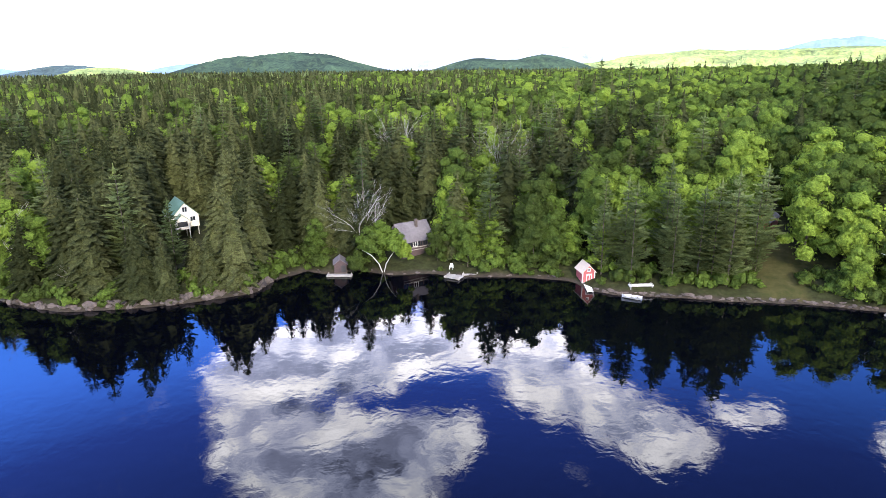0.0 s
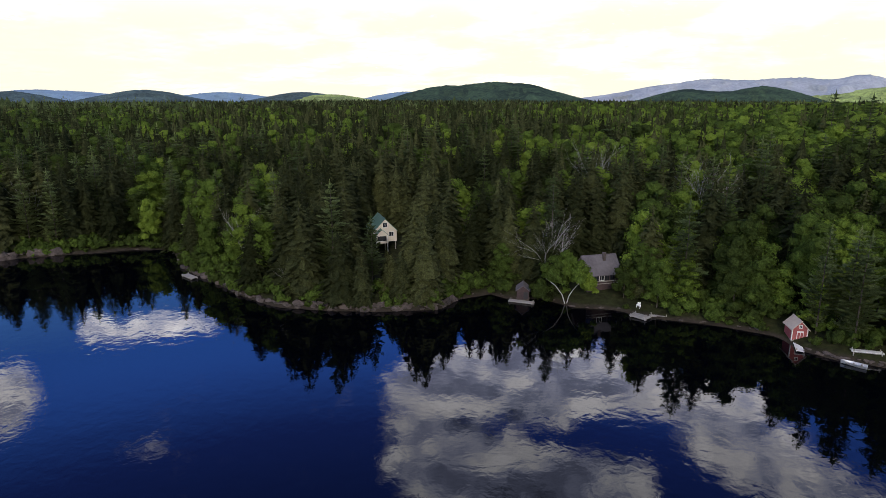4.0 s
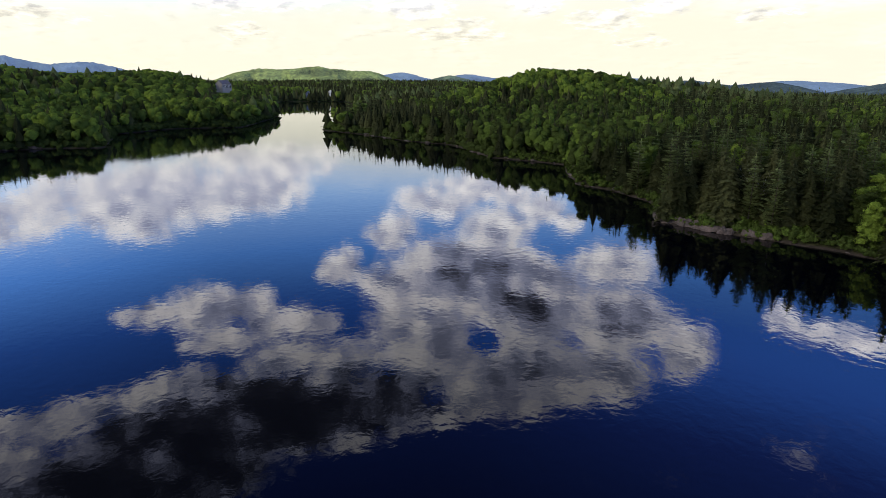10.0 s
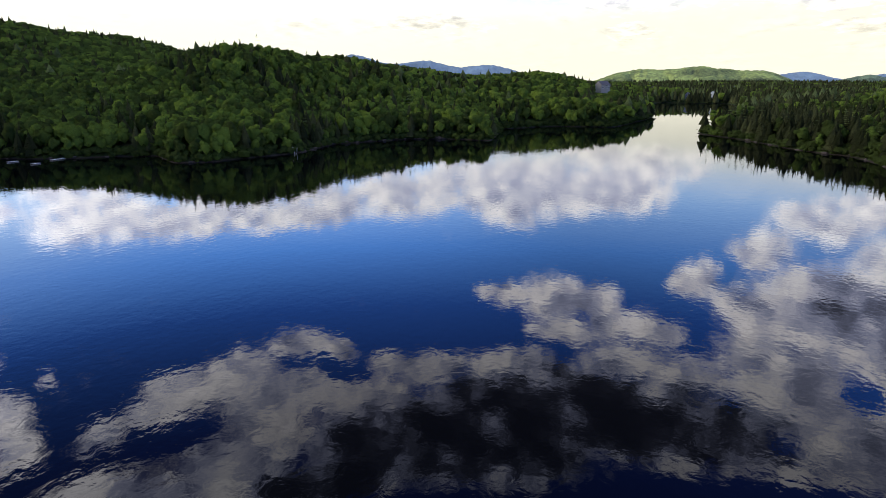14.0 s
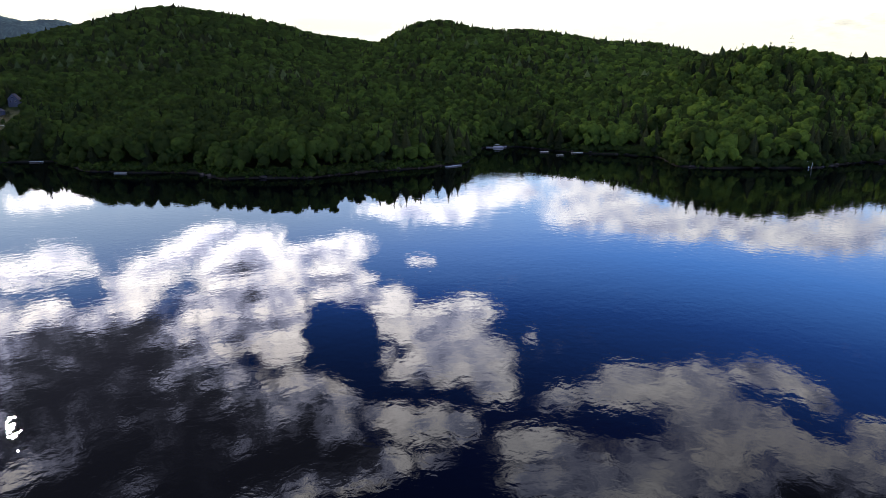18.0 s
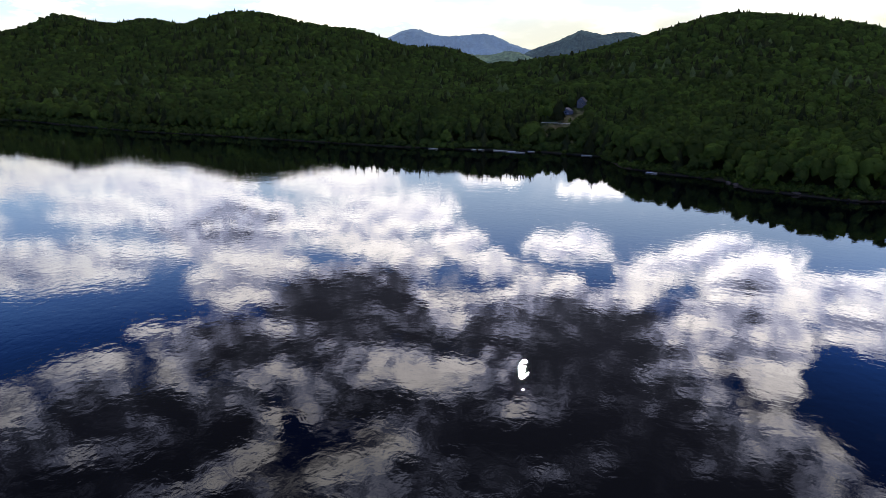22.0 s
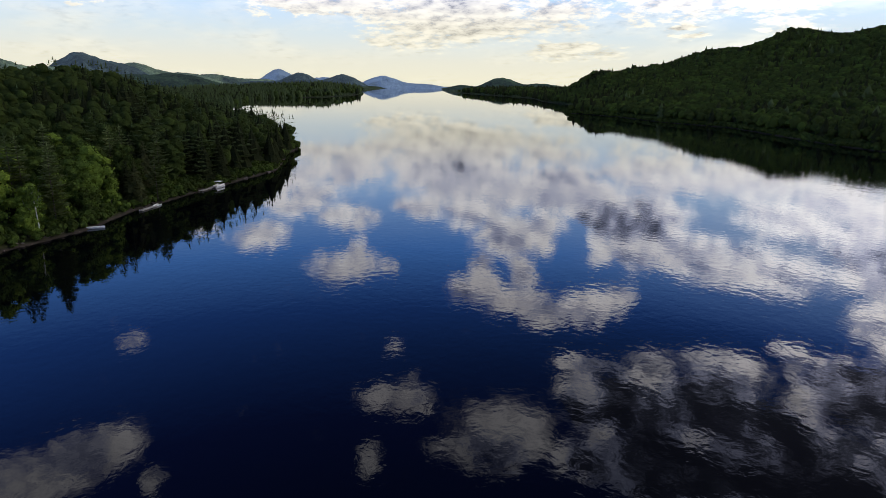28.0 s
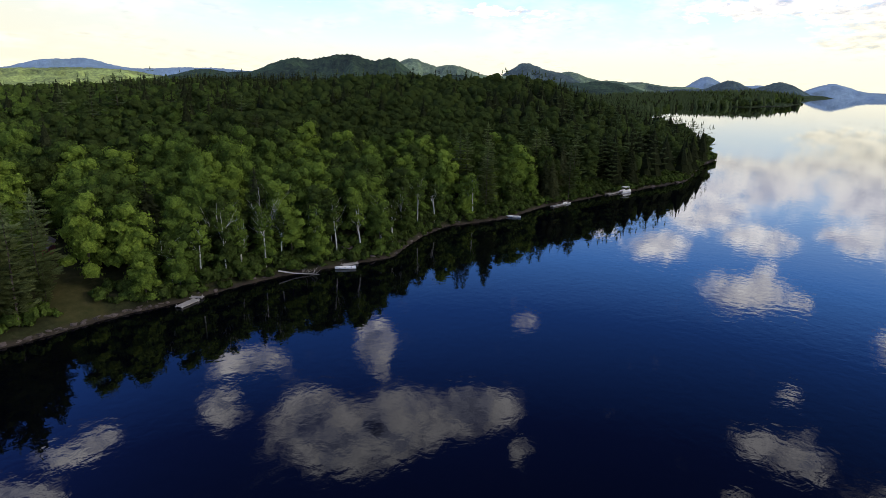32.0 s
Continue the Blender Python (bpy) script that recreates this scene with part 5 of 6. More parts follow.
def window(parent, x, y, z, w, h, facing="front", frame_mat=None, bars=1):
    """A framed window with a pane, on a front (-y) or side (+x) wall."""
    frame_mat = frame_mat or M_WHITE
    t = 0.09
    sizes = [(-w / 2 - t, w / 2 + t, -0.06, 0.03, h, h + t), (-w / 2 - t, w / 2 + t, -0.08, 0.03, -t, 0), (-w / 2 - t, -w / 2, -0.06, 0.03, 0, h), (w / 2, w / 2 + t, -0.06, 0.03, 0, h)]
    sizes += [(-w / 2 + w * (k + 1) / (bars + 1) - 0.03, -w / 2 + w * (k + 1) / (bars + 1) + 0.03, -0.05, 0.02, 0, h) for k in range(bars)]
    turn = {"front": 0, "side": 90, "other": -90}[facing]
    place = Matrix.Translation((x, y, z)) @ Matrix.Rotation(radians(turn), 4, "Z")
    w_ob = part("window", boxes(*sizes), frame_mat, parent, "", place)
    part("pane", boxes((-w / 2, w / 2, -0.02, 0.02, 0, h)), M_GLASS, w_ob)
    return w_ob


def house(name, x, y, z, turn, w, d, eave, ridge, wall, roof, label, base=0.0, windows=(), door=None, posts=0.0, trim=None, chimney=False, group=""):
    root = empty(name, x, y, z, turn, label, "house" if "house" in name and "boat" not in name else name.split("_")[-1], group)
    part("wall", gable_body(w, d, eave, ridge, base), wall, root)
    for side in (-1, 1):
        part("roof_slope", roof_slope(w, d, eave, ridge, side), roof, root)
    part("ridge_cap", boxes((-0.12, 0.12, -d / 2 - 0.37, d / 2 + 0.37, ridge + 0.15, ridge + 0.27), bevel=0.04), roof, root)
    if trim:
        for side in (-1, 1):
            part("corner_board", boxes((side * w / 2 - 0.09, side * w / 2 + 0.09, -d / 2 - 0.05, -d / 2 + 0.12, base, eave)), trim, root)
    for spec in windows:
        window(root, *spec)
    if door:
        dx, dw, dh = door
        fr = part("door", boxes((dx - dw / 2, dx + dw / 2, -d / 2 - 0.07, -d / 2 + 0.02, base + 0.05, base + dh), bevel=0.02), trim or M_WHITE, root)
        part("door_panel", boxes((dx - dw / 2 + 0.12, dx - 0.06, -d / 2 - 0.1, -d / 2 - 0.06, base + 0.3, base + dh - 0.3), (dx + 0.06, dx + dw / 2 - 0.12, -d / 2 - 0.1, -d / 2 - 0.06, base + 0.3, base + dh - 0.3)), wall, fr)
    if posts:
        for px in (-w / 2 + 0.3, 0, w / 2 - 0.3):
            for py in (-d / 2 + 0.3, d / 2 - 0.3):
                part("post", boxes((px - 0.1, px + 0.1, py - 0.1, py + 0.1, base - posts, base)), M_DECK, root)
    if chimney:
        part("chimney", boxes((0.5, 1.1, 0.6, 1.2, eave, ridge + 0.9), bevel=0.03), M_ROCK, root)
    return root


def foot(x, y):
    return float(ground_height(np.array([x]), np.array([y]))[0])


# cream house with a green roof on the wooded slope
h1 = house("hill_house", -57.0, 131.0, foot(-55, 130) + 1.0, 36, 6.4, 8.6, 4.0, 7.2, M_CREAM, M_GREENROOF,
           "cream house with a green metal roof among spruces", base=1.0, posts=2.6,
           windows=((0.0, -4.3, 5.0, 1.1, 1.2), (1.7, -4.3, 2.5, 1.2, 1.1), (3.2, -1.0, 2.4, 1.2, 1.1, "side")))
porch = part("porch", gable_body(3.4, 2.0, 3.2, 4.7, 1.0), M_CREAM, h1, "", Matrix.Translation((-1.3, -5.2, 0)))
for side in (-1, 1):
    part("porch_roof", roof_slope(3.4, 2.0, 3.2, 4.7, side, 0.25, 0.1), M_GREENROOF, porch)
part("porch_opening", boxes((-1.2, 1.2, -1.03, -0.9, 1.7, 3.0)), M_DARK, porch)
part("porch_rail", boxes((-1.5, 1.5, -1.12, -1.02, 1.55, 1.66), (-1.5, -1.4, -1.12, -1.02, 1.0, 1.6), (1.4, 1.5, -1.12, -1.02, 1.0, 1.6)), M_WHITE, porch)
for px in (-1.5, 1.5):
    part("porch_post", boxes((px - 0.09, px + 0.09, -1.1, -0.92, -2.0, 3.2)), M_WHITE, porch)

# brown lake cabin with a grey roof
h2 = house("lake_cabin", -6.6, 122.0, foot(-6, 120) + 0.2, -58, 6.2, 7.6, 3.2, 6.4, M_BROWN, M_GREYROOF,
           "dark brown cabin with a grey shingle roof behind trees", base=-0.8, chimney=True,
           windows=tuple((3.1, -3.1 + 1.25 * k, 1.8, 1.05, 1.1, "side", M_WHITE if k == 2 else M_BROWN) for k in range(6)) + ((0.0, -3.8, 4.0, 0.9, 0.9),))
part("window_sill", boxes((3.1, 3.25, -3.7, 3.7, 1.52, 1.64)), M_DECK, h2)
part("rail_board", boxes((3.1, 3.2, -3.7, 3.7, 1.0, 1.1)), M_DECK, h2)

# small dark boathouse at the water
h3 = house("brown_boathouse", -20.3, 115.6, 0.25, 10, 3.2, 4.2, 2.3, 3.5, M_BROWN, M_GREYROOF, "small dark brown boathouse with a grey roof at the water",
           base=0.0, windows=((1.6, 0.2, 1.1, 0.7, 0.8, "side", M_BROWN),))
part("opening", boxes((0.2, 1.3, -2.15, -2.05, 0.1, 1.9)), M_DARK, h3)
part("floor_slab", boxes((-1.7, 1.7, -2.4, 2.3, -0.7, 0.0), bevel=0.03), M_ROCK, h3)

# red boathouse with a white ramp
h4 = house("red_boathouse", 26.4, 108.2, 0.45, 10, 2.9, 3.8, 2.5, 4.0, M_RED, M_PALEROOF, "small red boathouse with a pale roof and white door",
           base=0.0, trim=M_WHITE, door=(0.1, 1.3, 2.0), windows=((0.0, -1.9, 2.7, 0.5, 0.55), (1.45, 0.2, 1.0, 0.7, 0.8, "side")))
for px in (-1.2, 1.2):
    part("pile", boxes((px - 0.12, px + 0.12, -1.8, -1.56, -1.6, 0.0)), M_DECK, h4)
part("sill_beam", boxes((-1.5, 1.5, -2.0, 2.0, -0.18, 0.0)), M_DECK, h4)

# red cabin above the lawn
h5 = house("red_cabin", 66.0, 123.0, foot(65, 121) + 0.1, -40, 5.4, 6.5, 2.7, 4.6, M_RED, M_GREYROOF, "dark red cabin with a porch above the lawn",
           base=-0.6, windows=((-1.2, -3.25, 1.1, 1.0, 1.0), (-2.7, 0.0, 1.1, 1.1, 1.0, "other")))
part("porch_roof", boxes((-2.8, 2.8, -5.2, -3.3, 2.45, 2.6)), M_GREYROOF, h5)
for px in (-2.6, 0.0, 2.6):
    part("porch_post", boxes((px - 0.08, px + 0.08, -5.1, -4.94, -0.8, 2.45)), M_BROWN, h5)
part("porch_rail", boxes((-2.6, 2.6, -5.1, -5.0, 0.1, 0.9)), M_RED, h5)

for ob, k in ((h1, 0.85), (h2, 0.92), (h3, 0.74), (h4, 0.8), (h5, 0.82)):
    ob.scale = (k, k, k)

# houses on the far shores
M_SLATE = plain("slate_blue_boards", (0.09, 0.105, 0.14), (0.18, 0.20, 0.255), 2.0, 0.7)
south = house("gabled_house", 98, -546, foot(98, -546) + 0.5, 172, 9, 10, 6.5, 11.5, M_SLATE, M_GREYROOF, "slate-blue gabled house among trees above the south shore", base=-1.5,
              windows=((-2, -5, 3.5, 1.4, 1.6), (2, -5, 3.5, 1.4, 1.6), (0, -5, 7.2, 1.4, 1.5)))
dim = house("dark_house", 102, -504, foot(102, -504), 165, 10, 8, 3.5, 6.5, M_SLATE, M_GREYROOF, "low slate-blue house above a terrace", base=-1.5,
            windows=((-3, -4, 1.2, 1.3, 1.3), (0.5, -4, 1.2, 1.3, 1.3), (3.4, -4, 1.2, 1.0, 1.3)))
south.scale, dim.scale = (0.72,) * 3, (0.8,) * 3
terrace = empty("terrace_wall", 98.5, -452, foot(98.5, -452), 180, "long pale rail along a lawn terrace", "wall")
part("rail", boxes((-11, 11, -0.15, 0.15, 0.75, 1.0), bevel=0.03), M_WHITE, terrace)
for k in range(8):
    part("post", boxes((-10.8 + 3.05 * k, -10.6 + 3.05 * k, -0.1, 0.1, -0.8, 0.75)), M_WHITE, terrace)
lodge = house("grey_lodge", -990, -140, foot(-990, -140) + 5, 62, 12, 22, 8.5, 13.5, M_DECK, M_GREYROOF, "large grey lodge in the western woods", base=-6,
              windows=tuple((6.0, -8.5 + 3.4 * k, 3.0, 1.8, 2.4, "side") for k in range(6)) + tuple((6.0, -8.5 + 3.4 * k, 6.2, 1.6, 1.3, "side") for k in range(6)))
for px, py, tn, mt in ((-1215, -22, 90, M_SLATE), (-1230, 20, 80, M_WHITE), (-1420, 60, 95, M_SLATE), (-1330, -90, 85, M_BROWN)):
    house("shore_house", px, py, foot(px, py) + 3, tn, 9, 12, 6, 9.5, mt, M_GREYROOF, "small house at the far end of the channel", base=-3.5,
          windows=((-2.2, -6, 2.0, 1.6, 1.6), (2.2, -6, 2.0, 1.6, 1.6)), group="houses by the channel")


# ---- docks and boats ----
def dock(x, y, turn, long, wide, label, high=0.35, mat=None, group="docks"):
    """A plank dock on posts, along local y."""
    root = empty("dock", x, y, 0, turn, label, "dock", group)
    n = max(4, int(long / 0.75))
    for k in range(n):
        s = long / n
        part("plank", boxes((-wide / 2, wide / 2, -long / 2 + k * s + 0.02, -long / 2 + (k + 1) * s - 0.02, high - 0.07, high + (k % 3) * 0.006)), mat or M_DECK, root)
    for sx in (-1, 1):
        part("beam", boxes((sx * wide / 2 - 0.12 * sx - 0.05, sx * wide / 2 - 0.12 * sx + 0.05, -long / 2, long / 2, high - 0.22, high - 0.075)), M_DECK, root)
        for sy in (-1, 1):
            part("post", boxes((sx * (wide / 2 - 0.1) - 0.06, sx * (wide / 2 - 0.1) + 0.06, sy * (long / 2 - 0.3) - 0.06, sy * (long / 2 - 0.3) + 0.06, -1.6, high + 0.3)), M_DECK, root)
    return root


def hull(long, wide, deep):
    """An open boat: pointed bow, square stern, with a rim and a hollow inside."""
    bm = bmesh.new()
    rows = []
    for k in range(7):
        f = k / 6
        w = wide / 2 * (1 - f ** 2.6) ** 0.75 if f < 1 else 0.03
        y, lift = -long / 2 + long * f, 0.18 * f ** 2
        rows.append([bm.verts.new(p) for p in ((-w, y, deep + lift), (-w * 0.75, y, 0.12 + lift), (0, y, lift * 0.6), (w * 0.75, y, 0.12 + lift), (w, y, deep + lift),
                                                 (w * 0.86, y, deep + lift - 0.03), (w * 0.6, y, 0.2 + lift), (-w * 0.6, y, 0.2 + lift), (-w * 0.86, y, deep + lift - 0.03))])
    for a, b in zip(rows, rows[1:]):
        for k in range(9):
            bm.faces.new((a[k], a[(k + 1) % 9], b[(k + 1) % 9], b[k]))
    bm.faces.new(rows[0]), bm.faces.new(rows[-1][::-1])
    return bm


def boat(x, y, turn, long, wide, label, mat=None):
    root = empty("rowing_boat", x, y, -0.08, turn, label, "boat", "boats on the lake")
    part("hull", hull(long, wide, 0.5), mat or M_HULL, root)
    for q in (-0.28, 0.02, 0.28):
        part("thwart", boxes((-wide * 0.4, wide * 0.4, long * q - 0.12, long * q + 0.12, 0.36, 0.41)), M_DECK, root)
    return root


def pontoon_boat(x, y, turn, long, wide, label):
    root = empty("pontoon_boat", x, y, 0, turn, label, "boat", "boats on the lake")
    for s in (-1, 1):
        bm = bmesh.new()
        tube(bm, [(s * wide * 0.36, -long / 2, 0.1), (s * wide * 0.36, long * 0.4, 0.1), (s * wide * 0.36, long / 2, 0.25)], [0.3, 0.3, 0.08], 8)
        part("pontoon", bm, M_HULL, root)
        part("side_panel", boxes((s * wide / 2 - 0.04, s * wide / 2 + 0.04, -long * 0.45, long * 0.42, 0.5, 1.15), bevel=0.02), M_WHITE, root)
        part("bench", boxes((s * wide * 0.34 - 0.3, s * wide * 0.34 + 0.3, -long * 0.3, long * 0.3, 0.5, 0.9), bevel=0.06), M_WHITE, root)
    part("deck", boxes((-wide / 2, wide / 2, -long * 0.46, long * 0.46, 0.4, 0.5)), M_DECK, root)
    part("canopy", boxes((-wide * 0.45, wide * 0.45, -long * 0.35, long * 0.1, 2.05, 2.13), bevel=0.03), M_WHITE, root)
    for sx in (-1, 1):
        for sy in (-0.33, 0.08):
            part("pole", boxes((sx * wide * 0.43 - 0.03, sx * wide * 0.43 + 0.03, long * sy - 0.03, long * sy + 0.03, 0.5, 2.05)), M_HULL, root)
    return root


dock(26.2, 104.6, -4, 4.4, 1.15, "white ramp from the red boathouse to the water", 0.3, M_WHITE)
dock(2.0, 111.0, 62, 3.4, 2.0, "square weathered swimming dock at the bank", 0.35)
dock(5.2, 112.2, 96, 3.2, 0.8, "narrow weathered plank walk along the bank", 0.4)
dock(-20.0, 112.6, 88, 5.0, 1.2, "pale plank landing before the brown boathouse", 0.3)
dock(35.0, 102.6, 92, 4.4, 1.0, "long pale bench platform on the bank", 1.4, M_WHITE)
dock(-92.6, 106.9, 66, 4.5, 1.6, "weathered plank dock in the wooded cove", 0.35)
boat(32.6, 99.6, 68, 3.4, 1.3, "grey rowing boat moored at the bank")
dock(72.6, 90.4, 96, 4.6, 1.5, "pale floating dock with a short gangway", 0.3)
dock(75.6, 91.5, 30, 2.6, 0.8, "short gangway from the bank to a dock", 0.35)
dock(108.5, 80.4, 66, 4.0, 1.3, "weathered plank dock at a landing", 0.35)
boat(105.6, 79.4, 40, 4.6, 1.6, "pale rowing boat beside a dock", M_WHITE)
boat(177.4, 68.2, 20, 4.6, 1.7, "small white boat drawn up at the bank", M_WHITE)
dock(204, 62.2, 74, 8.0, 1.3, "plank dock reaching along the shore", 0.35)
boat(209, 61.0, 80, 4.4, 1.6, "white rowing boat at the end of a dock", M_WHITE)
dock(240, 51.8, 74, 9.0, 1.6, "long dock beside a moored pontoon boat", 0.35)
pontoon_boat(246, 49.0, 70, 6.5, 2.6, "white pontoon boat with a canopy")
for px, py, tn, ln in ((152.5, -352.5, 70, 7), (128.5, -359.5, 40, 6), (124.0, -360.5, 60, 4), (110, -361.5, 84, 13), (98.5, -358, 80, 5), (94, -366, 70, 4), (20, -303.5, 70, 5), (60, -361, 80, 6)):
    dock(px, py, tn, ln, 1.8, "pale floating dock on the south shore", 0.4, M_WHITE)
for px, py, tn, ln in ((-125, -272.5, 100, 6), (-129, -274.5, 100, 5), (-203.5, -312, 80, 5), (-203, -295, 90, 4), (-219, -301, 95, 8), (-248, -279, 100, 7), (-186, -346, 70, 6), (-194, -345.5, 75, 5)):
    dock(px, py, tn, ln, 1.8, "pale dock in the western cove", 0.4, M_WHITE)
pontoon_boat(-190, -343.5, 80, 6.5, 2.6, "white boat moored in the cove")
boat(104.5, -360, 85, 5, 1.9, "white boat at a southern dock", M_WHITE)
slide = empty("water_slide", -287, -204.5, 0, 30, "white slide standing at the water", "slide")
part("chute", boxes((-0.4, 0.4, -0.2, 0.2, 0.2, 3.8), bevel=0.06), M_WHITE, slide, "", pose(0, 0, 0, 18, 0, 0))
part("prop", boxes((-0.3, 0.3, -0.08, 0.08, -1.0, 3.4)), M_HULL, slide, "", pose(0, 0.9, 0, -6, 0, 0))


def lawn_chair(x, y, turn, label):
    """A low slatted garden chair."""
    root = empty("lawn_chair", x, y, foot(x, y), turn, label, "chair")
    for k in range(4):
        part("seat_slat", boxes((-0.28, 0.28, -0.28 + 0.14 * k, -0.17 + 0.14 * k, 0.36 + 0.015 * k, 0.39 + 0.015 * k)), M_WHITE, root)
        part("back_slat", boxes((-0.27 + 0.14 * k, -0.15 + 0.14 * k, -0.02, 0.01, 0.0, 0.62)), M_WHITE, root, "", pose(0, -0.3, 0.38, 18, 0, 0))
    for sx in (-0.32, 0.32):
        part("arm", boxes((sx - 0.06, sx + 0.06, -0.34, 0.32, 0.56, 0.59)), M_WHITE, root)
        for sy in (-0.26, 0.26):
            part("leg", boxes((sx - 0.03, sx + 0.03, sy - 0.04, sy + 0.04, -0.05, 0.56)), M_WHITE, root)
    return root


lawn_chair(1.6, 113.9, 170, "white slatted chair standing on the bank")

hut = empty("shelter", 110.8, 82.6, foot(110.8, 82.6), 24, "small open red-brown plank shelter at a landing", "shelter")
for px in (-1.0, 1.0):
    for py, ph in ((-0.7, 1.7), (0.7, 2.0)):
        part("post", boxes((px - 0.06, px + 0.06, py - 0.06, py + 0.06, -0.5, ph)), M_BROWN, hut)
part("back_wall", boxes((-1.06, 1.06, 0.72, 0.78, 0.0, 1.9)), M_RED, hut)
part("roof", boxes((-1.3, 1.3, -1.0, 1.05, -0.04, 0.04), bevel=0.01), M_BROWN, hut, "", pose(0, 0, 1.9, 12, 0, 0))
part("bench", boxes((-0.9, 0.9, 0.2, 0.6, 0.4, 0.46), bevel=0.01), M_DECK, hut)


# ---- bare and leaning trees ----
def limbs(bm, start, way, length, radius, depth, rng, spread=0.55):
    """A forked limb with ever thinner twigs."""
    way = Vector(way).normalized()
    pts, p = [Vector(start)], Vector(start)
    for k in range(3):
        way = (way + Vector(rng.normal(0, 0.13, 3)) + Vector((0, 0, 0.06))).normalized()
        p = p + way * length / 3
        pts.append(p.copy())
    tube(bm, pts, [radius, radius * 0.85, radius * 0.7, radius * 0.5], 5 if depth > 1 else 3)
    if depth == 0:
        return
    for k in range(3 if depth > 1 else 4):
        side = Vector(rng.normal(0, 1, 3)).cross(way).normalized()
        limbs(bm, pts[1 + k % 3], way * 0.8 + side * spread * rng.uniform(0.7, 1.4), length * rng.uniform(0.55, 0.75), radius * 0.5, depth - 1, rng, spread)


def bare_tree(x, y, tall, label, mat, seed, depth=3, count=8):
    rng = np.random.default_rng(seed)
    root = empty("bare_tree", x, y, foot(x, y) - 0.2, rng.uniform(0, 360), label, "tree", "bare trees by the shore")
    bm = bmesh.new()
    tube(bm, [(0, 0, -0.5), (0.05, 0, tall * 0.22), (0.1, 0.05, tall * 0.45)], [tall * 0.011, tall * 0.009, tall * 0.007])
    part("trunk", bm, mat, root)
    for k in range(count):
        a = k * 1.9 + rng.uniform(-0.3, 0.3)
        bm = bmesh.new()
        z = tall * (0.18 + 0.04 * k + 0.03 * (8 - count))
        limbs(bm, (0.07, 0.03, z), (math.cos(a) * 0.55, math.sin(a) * 0.55, 1.0), tall * 0.42, tall * 0.0048, depth - 1, rng, 0.32)
        part("limb", bm, mat, root)
    return root


bare_tree(-16.2, 117.8, 13.5, "tall bare grey tree with fine upright twigs", M_DEADWOOD, 3, 4)
bare_tree(14.0, 150.0, 17.0, "bare grey-lilac tree among green crowns", M_DEADWOOD, 5, 4)
bare_tree(-64.0, 101.0, 5.5, "small dead grey tree on the bank", M_DEADWOOD, 8)
bare_tree(-82, 112, 12.0, "bleached dead conifer in the wood", M_DEADWOOD, 9)
bare_tree(71.5, 112.5, 13.0, "white birch snag with broken limbs", M_BIRCH, 12, 1, 3)
bare_tree(99, 95, 13.0, "white birch with bare upper limbs", M_BIRCH, 13, 3)
bare_tree(88, 98, 12.0, "slender white birch with thin limbs", M_BIRCH, 14, 2)
bare_tree(-38.0, 106.5, 6.0, "slim white birch on the bank", M_BIRCH, 15, 2)
bare_tree(112, 88, 11.0, "pale birch leaning over the bank", M_BIRCH, 16, 2)
bare_tree(-104, 126, 12.0, "white birch at the cove", M_BIRCH, 17, 2)
bare_tree(-10, 168, 18.0, "grey bare crown above the wood", M_DEADWOOD, 18, 4)
bare_tree(-150, 118, 13.0, "bare pale tree on the rocky point", M_DEADWOOD, 19, 3)


def shore_birch(x, y, tall, seed):
    """A slender white birch on the bank: a forked stem under a thin airy crown."""
    rng = np.random.default_rng(seed)
    root = empty("birch_tree", x, y, foot(x, y) - 0.2, rng.uniform(0, 360), "slender white birch with a thin green crown on the bank", "tree", "birches on the shore")
    lean = rng.normal(0, 0.5, 2)
    bm = bmesh.new()
    tube(bm, [(0, 0, -0.3), (lean[0] * 0.3, lean[1] * 0.3, tall * 0.3), (lean[0], lean[1], tall * 0.62), (lean[0] * 1.5, lean[1] * 1.5, tall * 0.9)], [0.17, 0.15, 0.11, 0.04], 7)
    part("trunk", bm, M_BIRCH, root)
    for k in range(4):
        a, z = k * 2.1 + rng.uniform(0, 1), tall * (0.42 + 0.09 * k)
        bm = bmesh.new()
        limbs(bm, (lean[0] * 0.7, lean[1] * 0.7, z), (math.cos(a) * 0.6, math.sin(a) * 0.6, 1.0), tall * 0.24, 0.06, 1, rng, 0.5)
        part("limb", bm, M_BIRCH, root)
    v, f = broadleaf(rng, tall * 0.55, tall * 0.2, 7, 300, 0.3, 0.0, 1, 0.45)
    crown = new("crown", mesh_of("crown", v + np.array((lean[0] * 1.2, lean[1] * 1.2, tall * 0.5)), f, M_LEAF, None, False))
    crown.parent = root


for k, (bx, by) in enumerate(((73.5, 95.0), (79.0, 93.8), (84.5, 93.0), (88.0, 92.2), (93.5, 91.0), (97.0, 89.8), (103.5, 86.5), (108.5, 83.8), (114.0, 81.2), (119.5, 79.0), (126.0, 80.2), (133.5, 82.0), (143.0, 82.8), (152.0, 82.4), (165.0, 76.5))):
    shore_birch(bx, by, 10.5 + (k * 37 % 5) * 0.8, 40 + k)


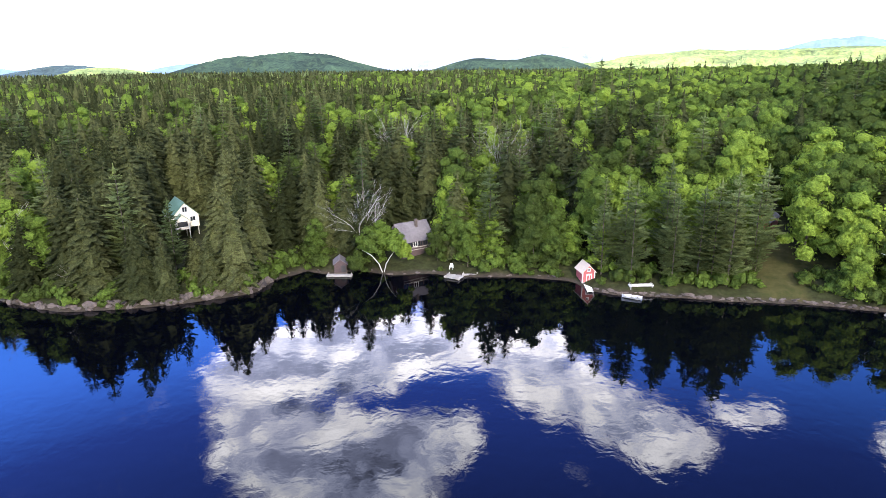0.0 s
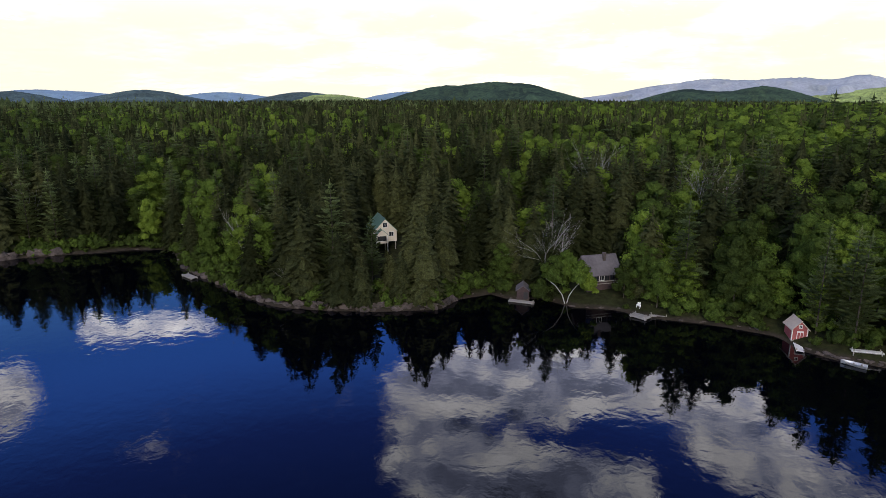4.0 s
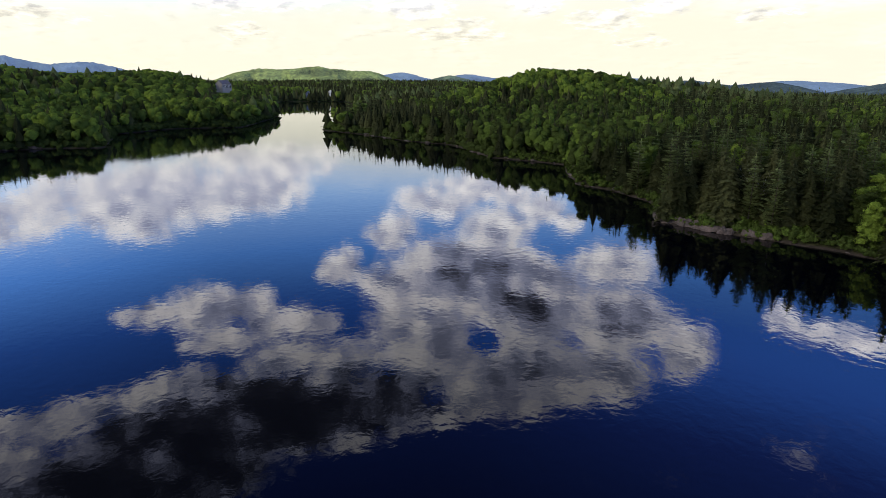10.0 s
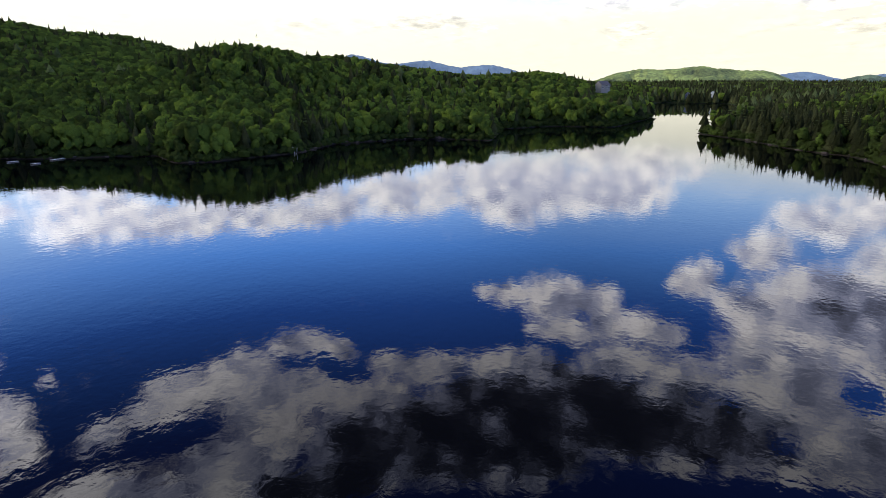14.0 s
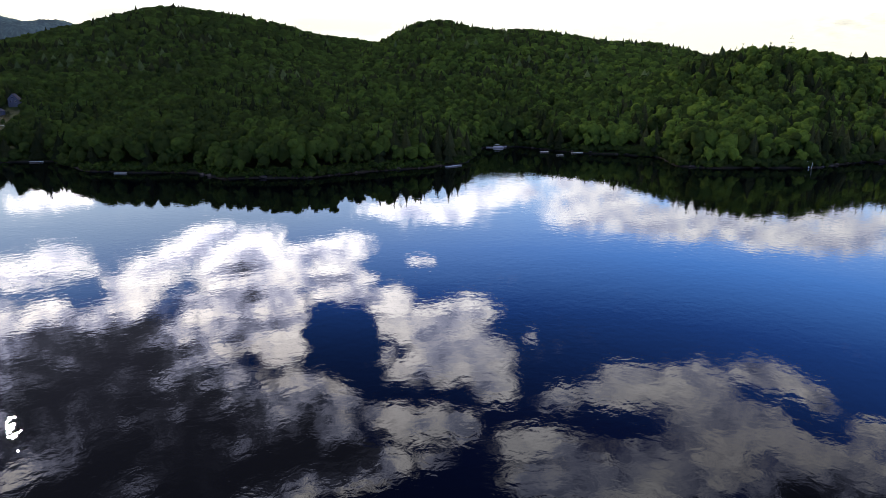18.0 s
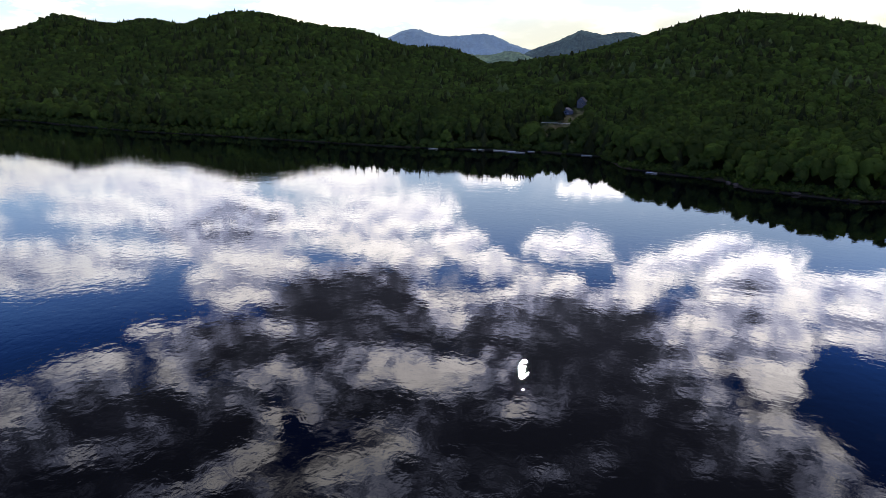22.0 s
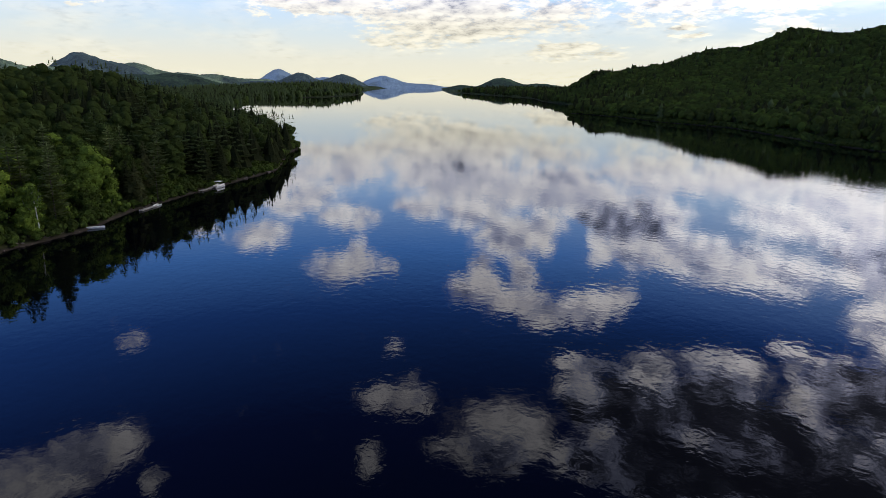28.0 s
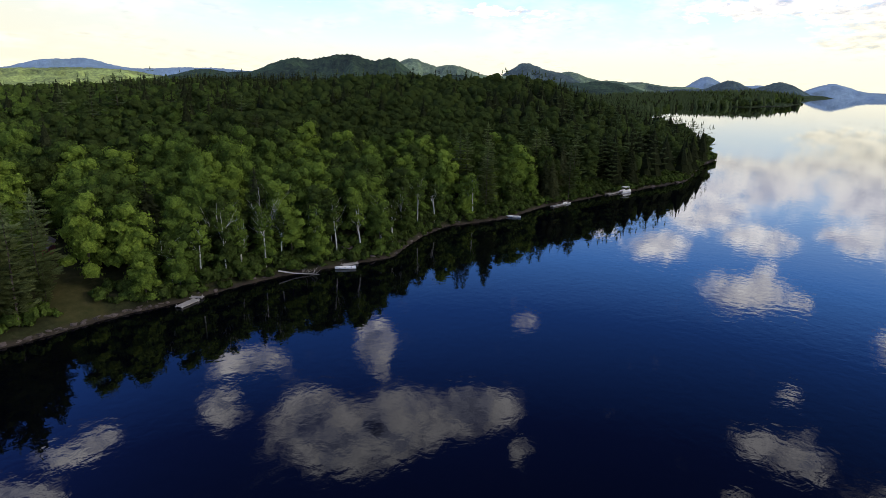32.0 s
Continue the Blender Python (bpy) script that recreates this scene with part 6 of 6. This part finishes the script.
def leaning_birch():
    """White birch that leans out over the water in two stems."""
    root = empty("leaning_birch", -11.8, 114.2, foot(-11.8, 114.2) - 0.1, 0, "white birch with two leaning stems and light green leaves", "tree")
    for pts, rad in (([(0, 0, -0.3), (-0.6, -0.8, 2.0), (-1.9, -1.6, 4.0), (-3.6, -2.0, 5.2)], (0.10, 0.085, 0.06, 0.03)), ([(0.2, 0, -0.3), (0.7, -0.6, 1.8), (1.6, -0.8, 3.4), (3.2, -0.6, 5.4)], (0.09, 0.075, 0.055, 0.03))):
        bm = bmesh.new()
        tube(bm, pts, rad, 7)
        part("stem", bm, M_BIRCH, root)
    rng = np.random.default_rng(21)
    for c, t, w in (((-2.4, -1.2, 2.8), 6.8, 3.0), ((2.4, -0.6, 3.0), 6.0, 2.7), ((-4.8, -1.6, -0.4), 5.4, 2.2), ((-0.2, 0.8, 3.4), 7.0, 3.0), ((4.2, -0.4, 2.0), 4.6, 2.0)):
        v, f = broadleaf(rng, t, w, 7, 420, 0.3, 0.05)
        crown = new("crown", mesh_of("crown", v + np.array(c), f, M_LEAF, None, False))
        crown.parent = root
    return root


leaning_birch()

log = empty("fallen_tree", 96, 85.2, 0.2, 40, "fallen bleached tree lying in the shallows", "log")
bm = bmesh.new()
tube(bm, [(-0.5, 3.5, 1.2), (0, 0.5, 0.4), (0.3, -3.0, 0.0), (0.4, -5.0, -0.2)], [0.17, 0.14, 0.1, 0.05], 7)
part("trunk", bm, M_DEADWOOD, log)
for k in range(6):
    bm = bmesh.new()
    limbs(bm, (0.2, -1.2 - 0.6 * k, 0.1), ((-1) ** k, -0.6, 0.25), 1.7, 0.05, 1, np.random.default_rng(30 + k))
    part("branch", bm, M_DEADWOOD, log)


# ---- rocks on the shore ----
def rock_mesh(seed):
    rng = np.random.default_rng(seed)
    v, t = ball(rng, (0, 0, 0), (1, 1, 1), 2, 0.14)
    v = v * np.array([1.0, rng.uniform(0.55, 0.85), rng.uniform(0.4, 0.7)])
    for _ in range(11):                     # split faces
        n = rng.normal(size=3)
        n /= np.linalg.norm(n)
        over = v @ n - rng.uniform(0.36, 0.62)
        v = v - np.maximum(over, 0)[:, None] * n
    return mesh_of("rock", v, t, M_ROCK, smooth=False)


def lay_rocks():
    rng = np.random.default_rng(77)
    meshes = [rock_mesh(100 + k) for k in range(9)]
    closed = np.concatenate([LAKE, LAKE[:1]])
    # stretches of the shore with bare rock: from, to (corner of the shoreline), metres between, size
    bare = [(28, 36, 0.85, (0.45, 1.2), "ledge"), (13, 18, 0.7, (0.3, 0.65), "lawn"), (19, 28, 4.0, (0.3, 0.7), ""), (36, 38, 4.0, (0.4, 1.0), ""), (39, 41, 1.5, (1.1, 2.5), "point"),
            (0, 5, 6.0, (0.6, 1.5), ""), (6, 13, 5.0, (0.3, 0.8), ""), (43, 50, 16.0, (0.8, 2.0), ""), (63, 66, 8.0, (0.9, 2.2), ""), (68, 80, 16.0, (0.8, 1.8), "")]
    count = 0
    for a, b, gap, (s0, s1), shape in bare:
        for k in range(a, b):
            p, q = closed[k % len(LAKE)], closed[(k + 1) % len(LAKE)]
            n = int(np.hypot(*(q - p)) / gap) + 1
            for i in range(n):
                u = (i + rng.uniform(0, 1)) / n
                x, y = p + (q - p) * u + rng.normal(0, 0.35, 2)
                d = float(inland(np.array([x]), np.array([y]))[0])
                away = np.array([x, y]) / math.hypot(x, y)
                x, y = np.array([x, y]) + away * (rng.uniform(0.1, 0.7 if s1 < 0.75 else 1.7) - d) * (1 if abs(d) < 4 else 0)
                s = rng.uniform(s0, s1) ** 1.0
                ob = new("shore_rock", meshes[int(rng.integers(len(meshes)))])
                ob.matrix_world = Matrix.Translation((x, y, max(foot(x, y), -0.1) + 0.08 * s)) @ Euler((rng.uniform(-0.2, 0.2), rng.uniform(-0.2, 0.2), math.atan2(q[1] - p[1], q[0] - p[0]) + rng.uniform(-0.4, 0.4))).to_matrix().to_4x4() @ Matrix.Diagonal((s * rng.uniform(1.2, 1.9), s * rng.uniform(0.8, 1.1), s * rng.uniform(0.6, 1.0) * (1.5 if shape in ("ledge", "point") else 1.0), 1))
                tagged(ob, "grey granite boulder at the water's edge" if s < 1.3 else "large split granite block on the shore", "rock", "rocks on the shore")
                count += 1
    return count


lay_rocks()
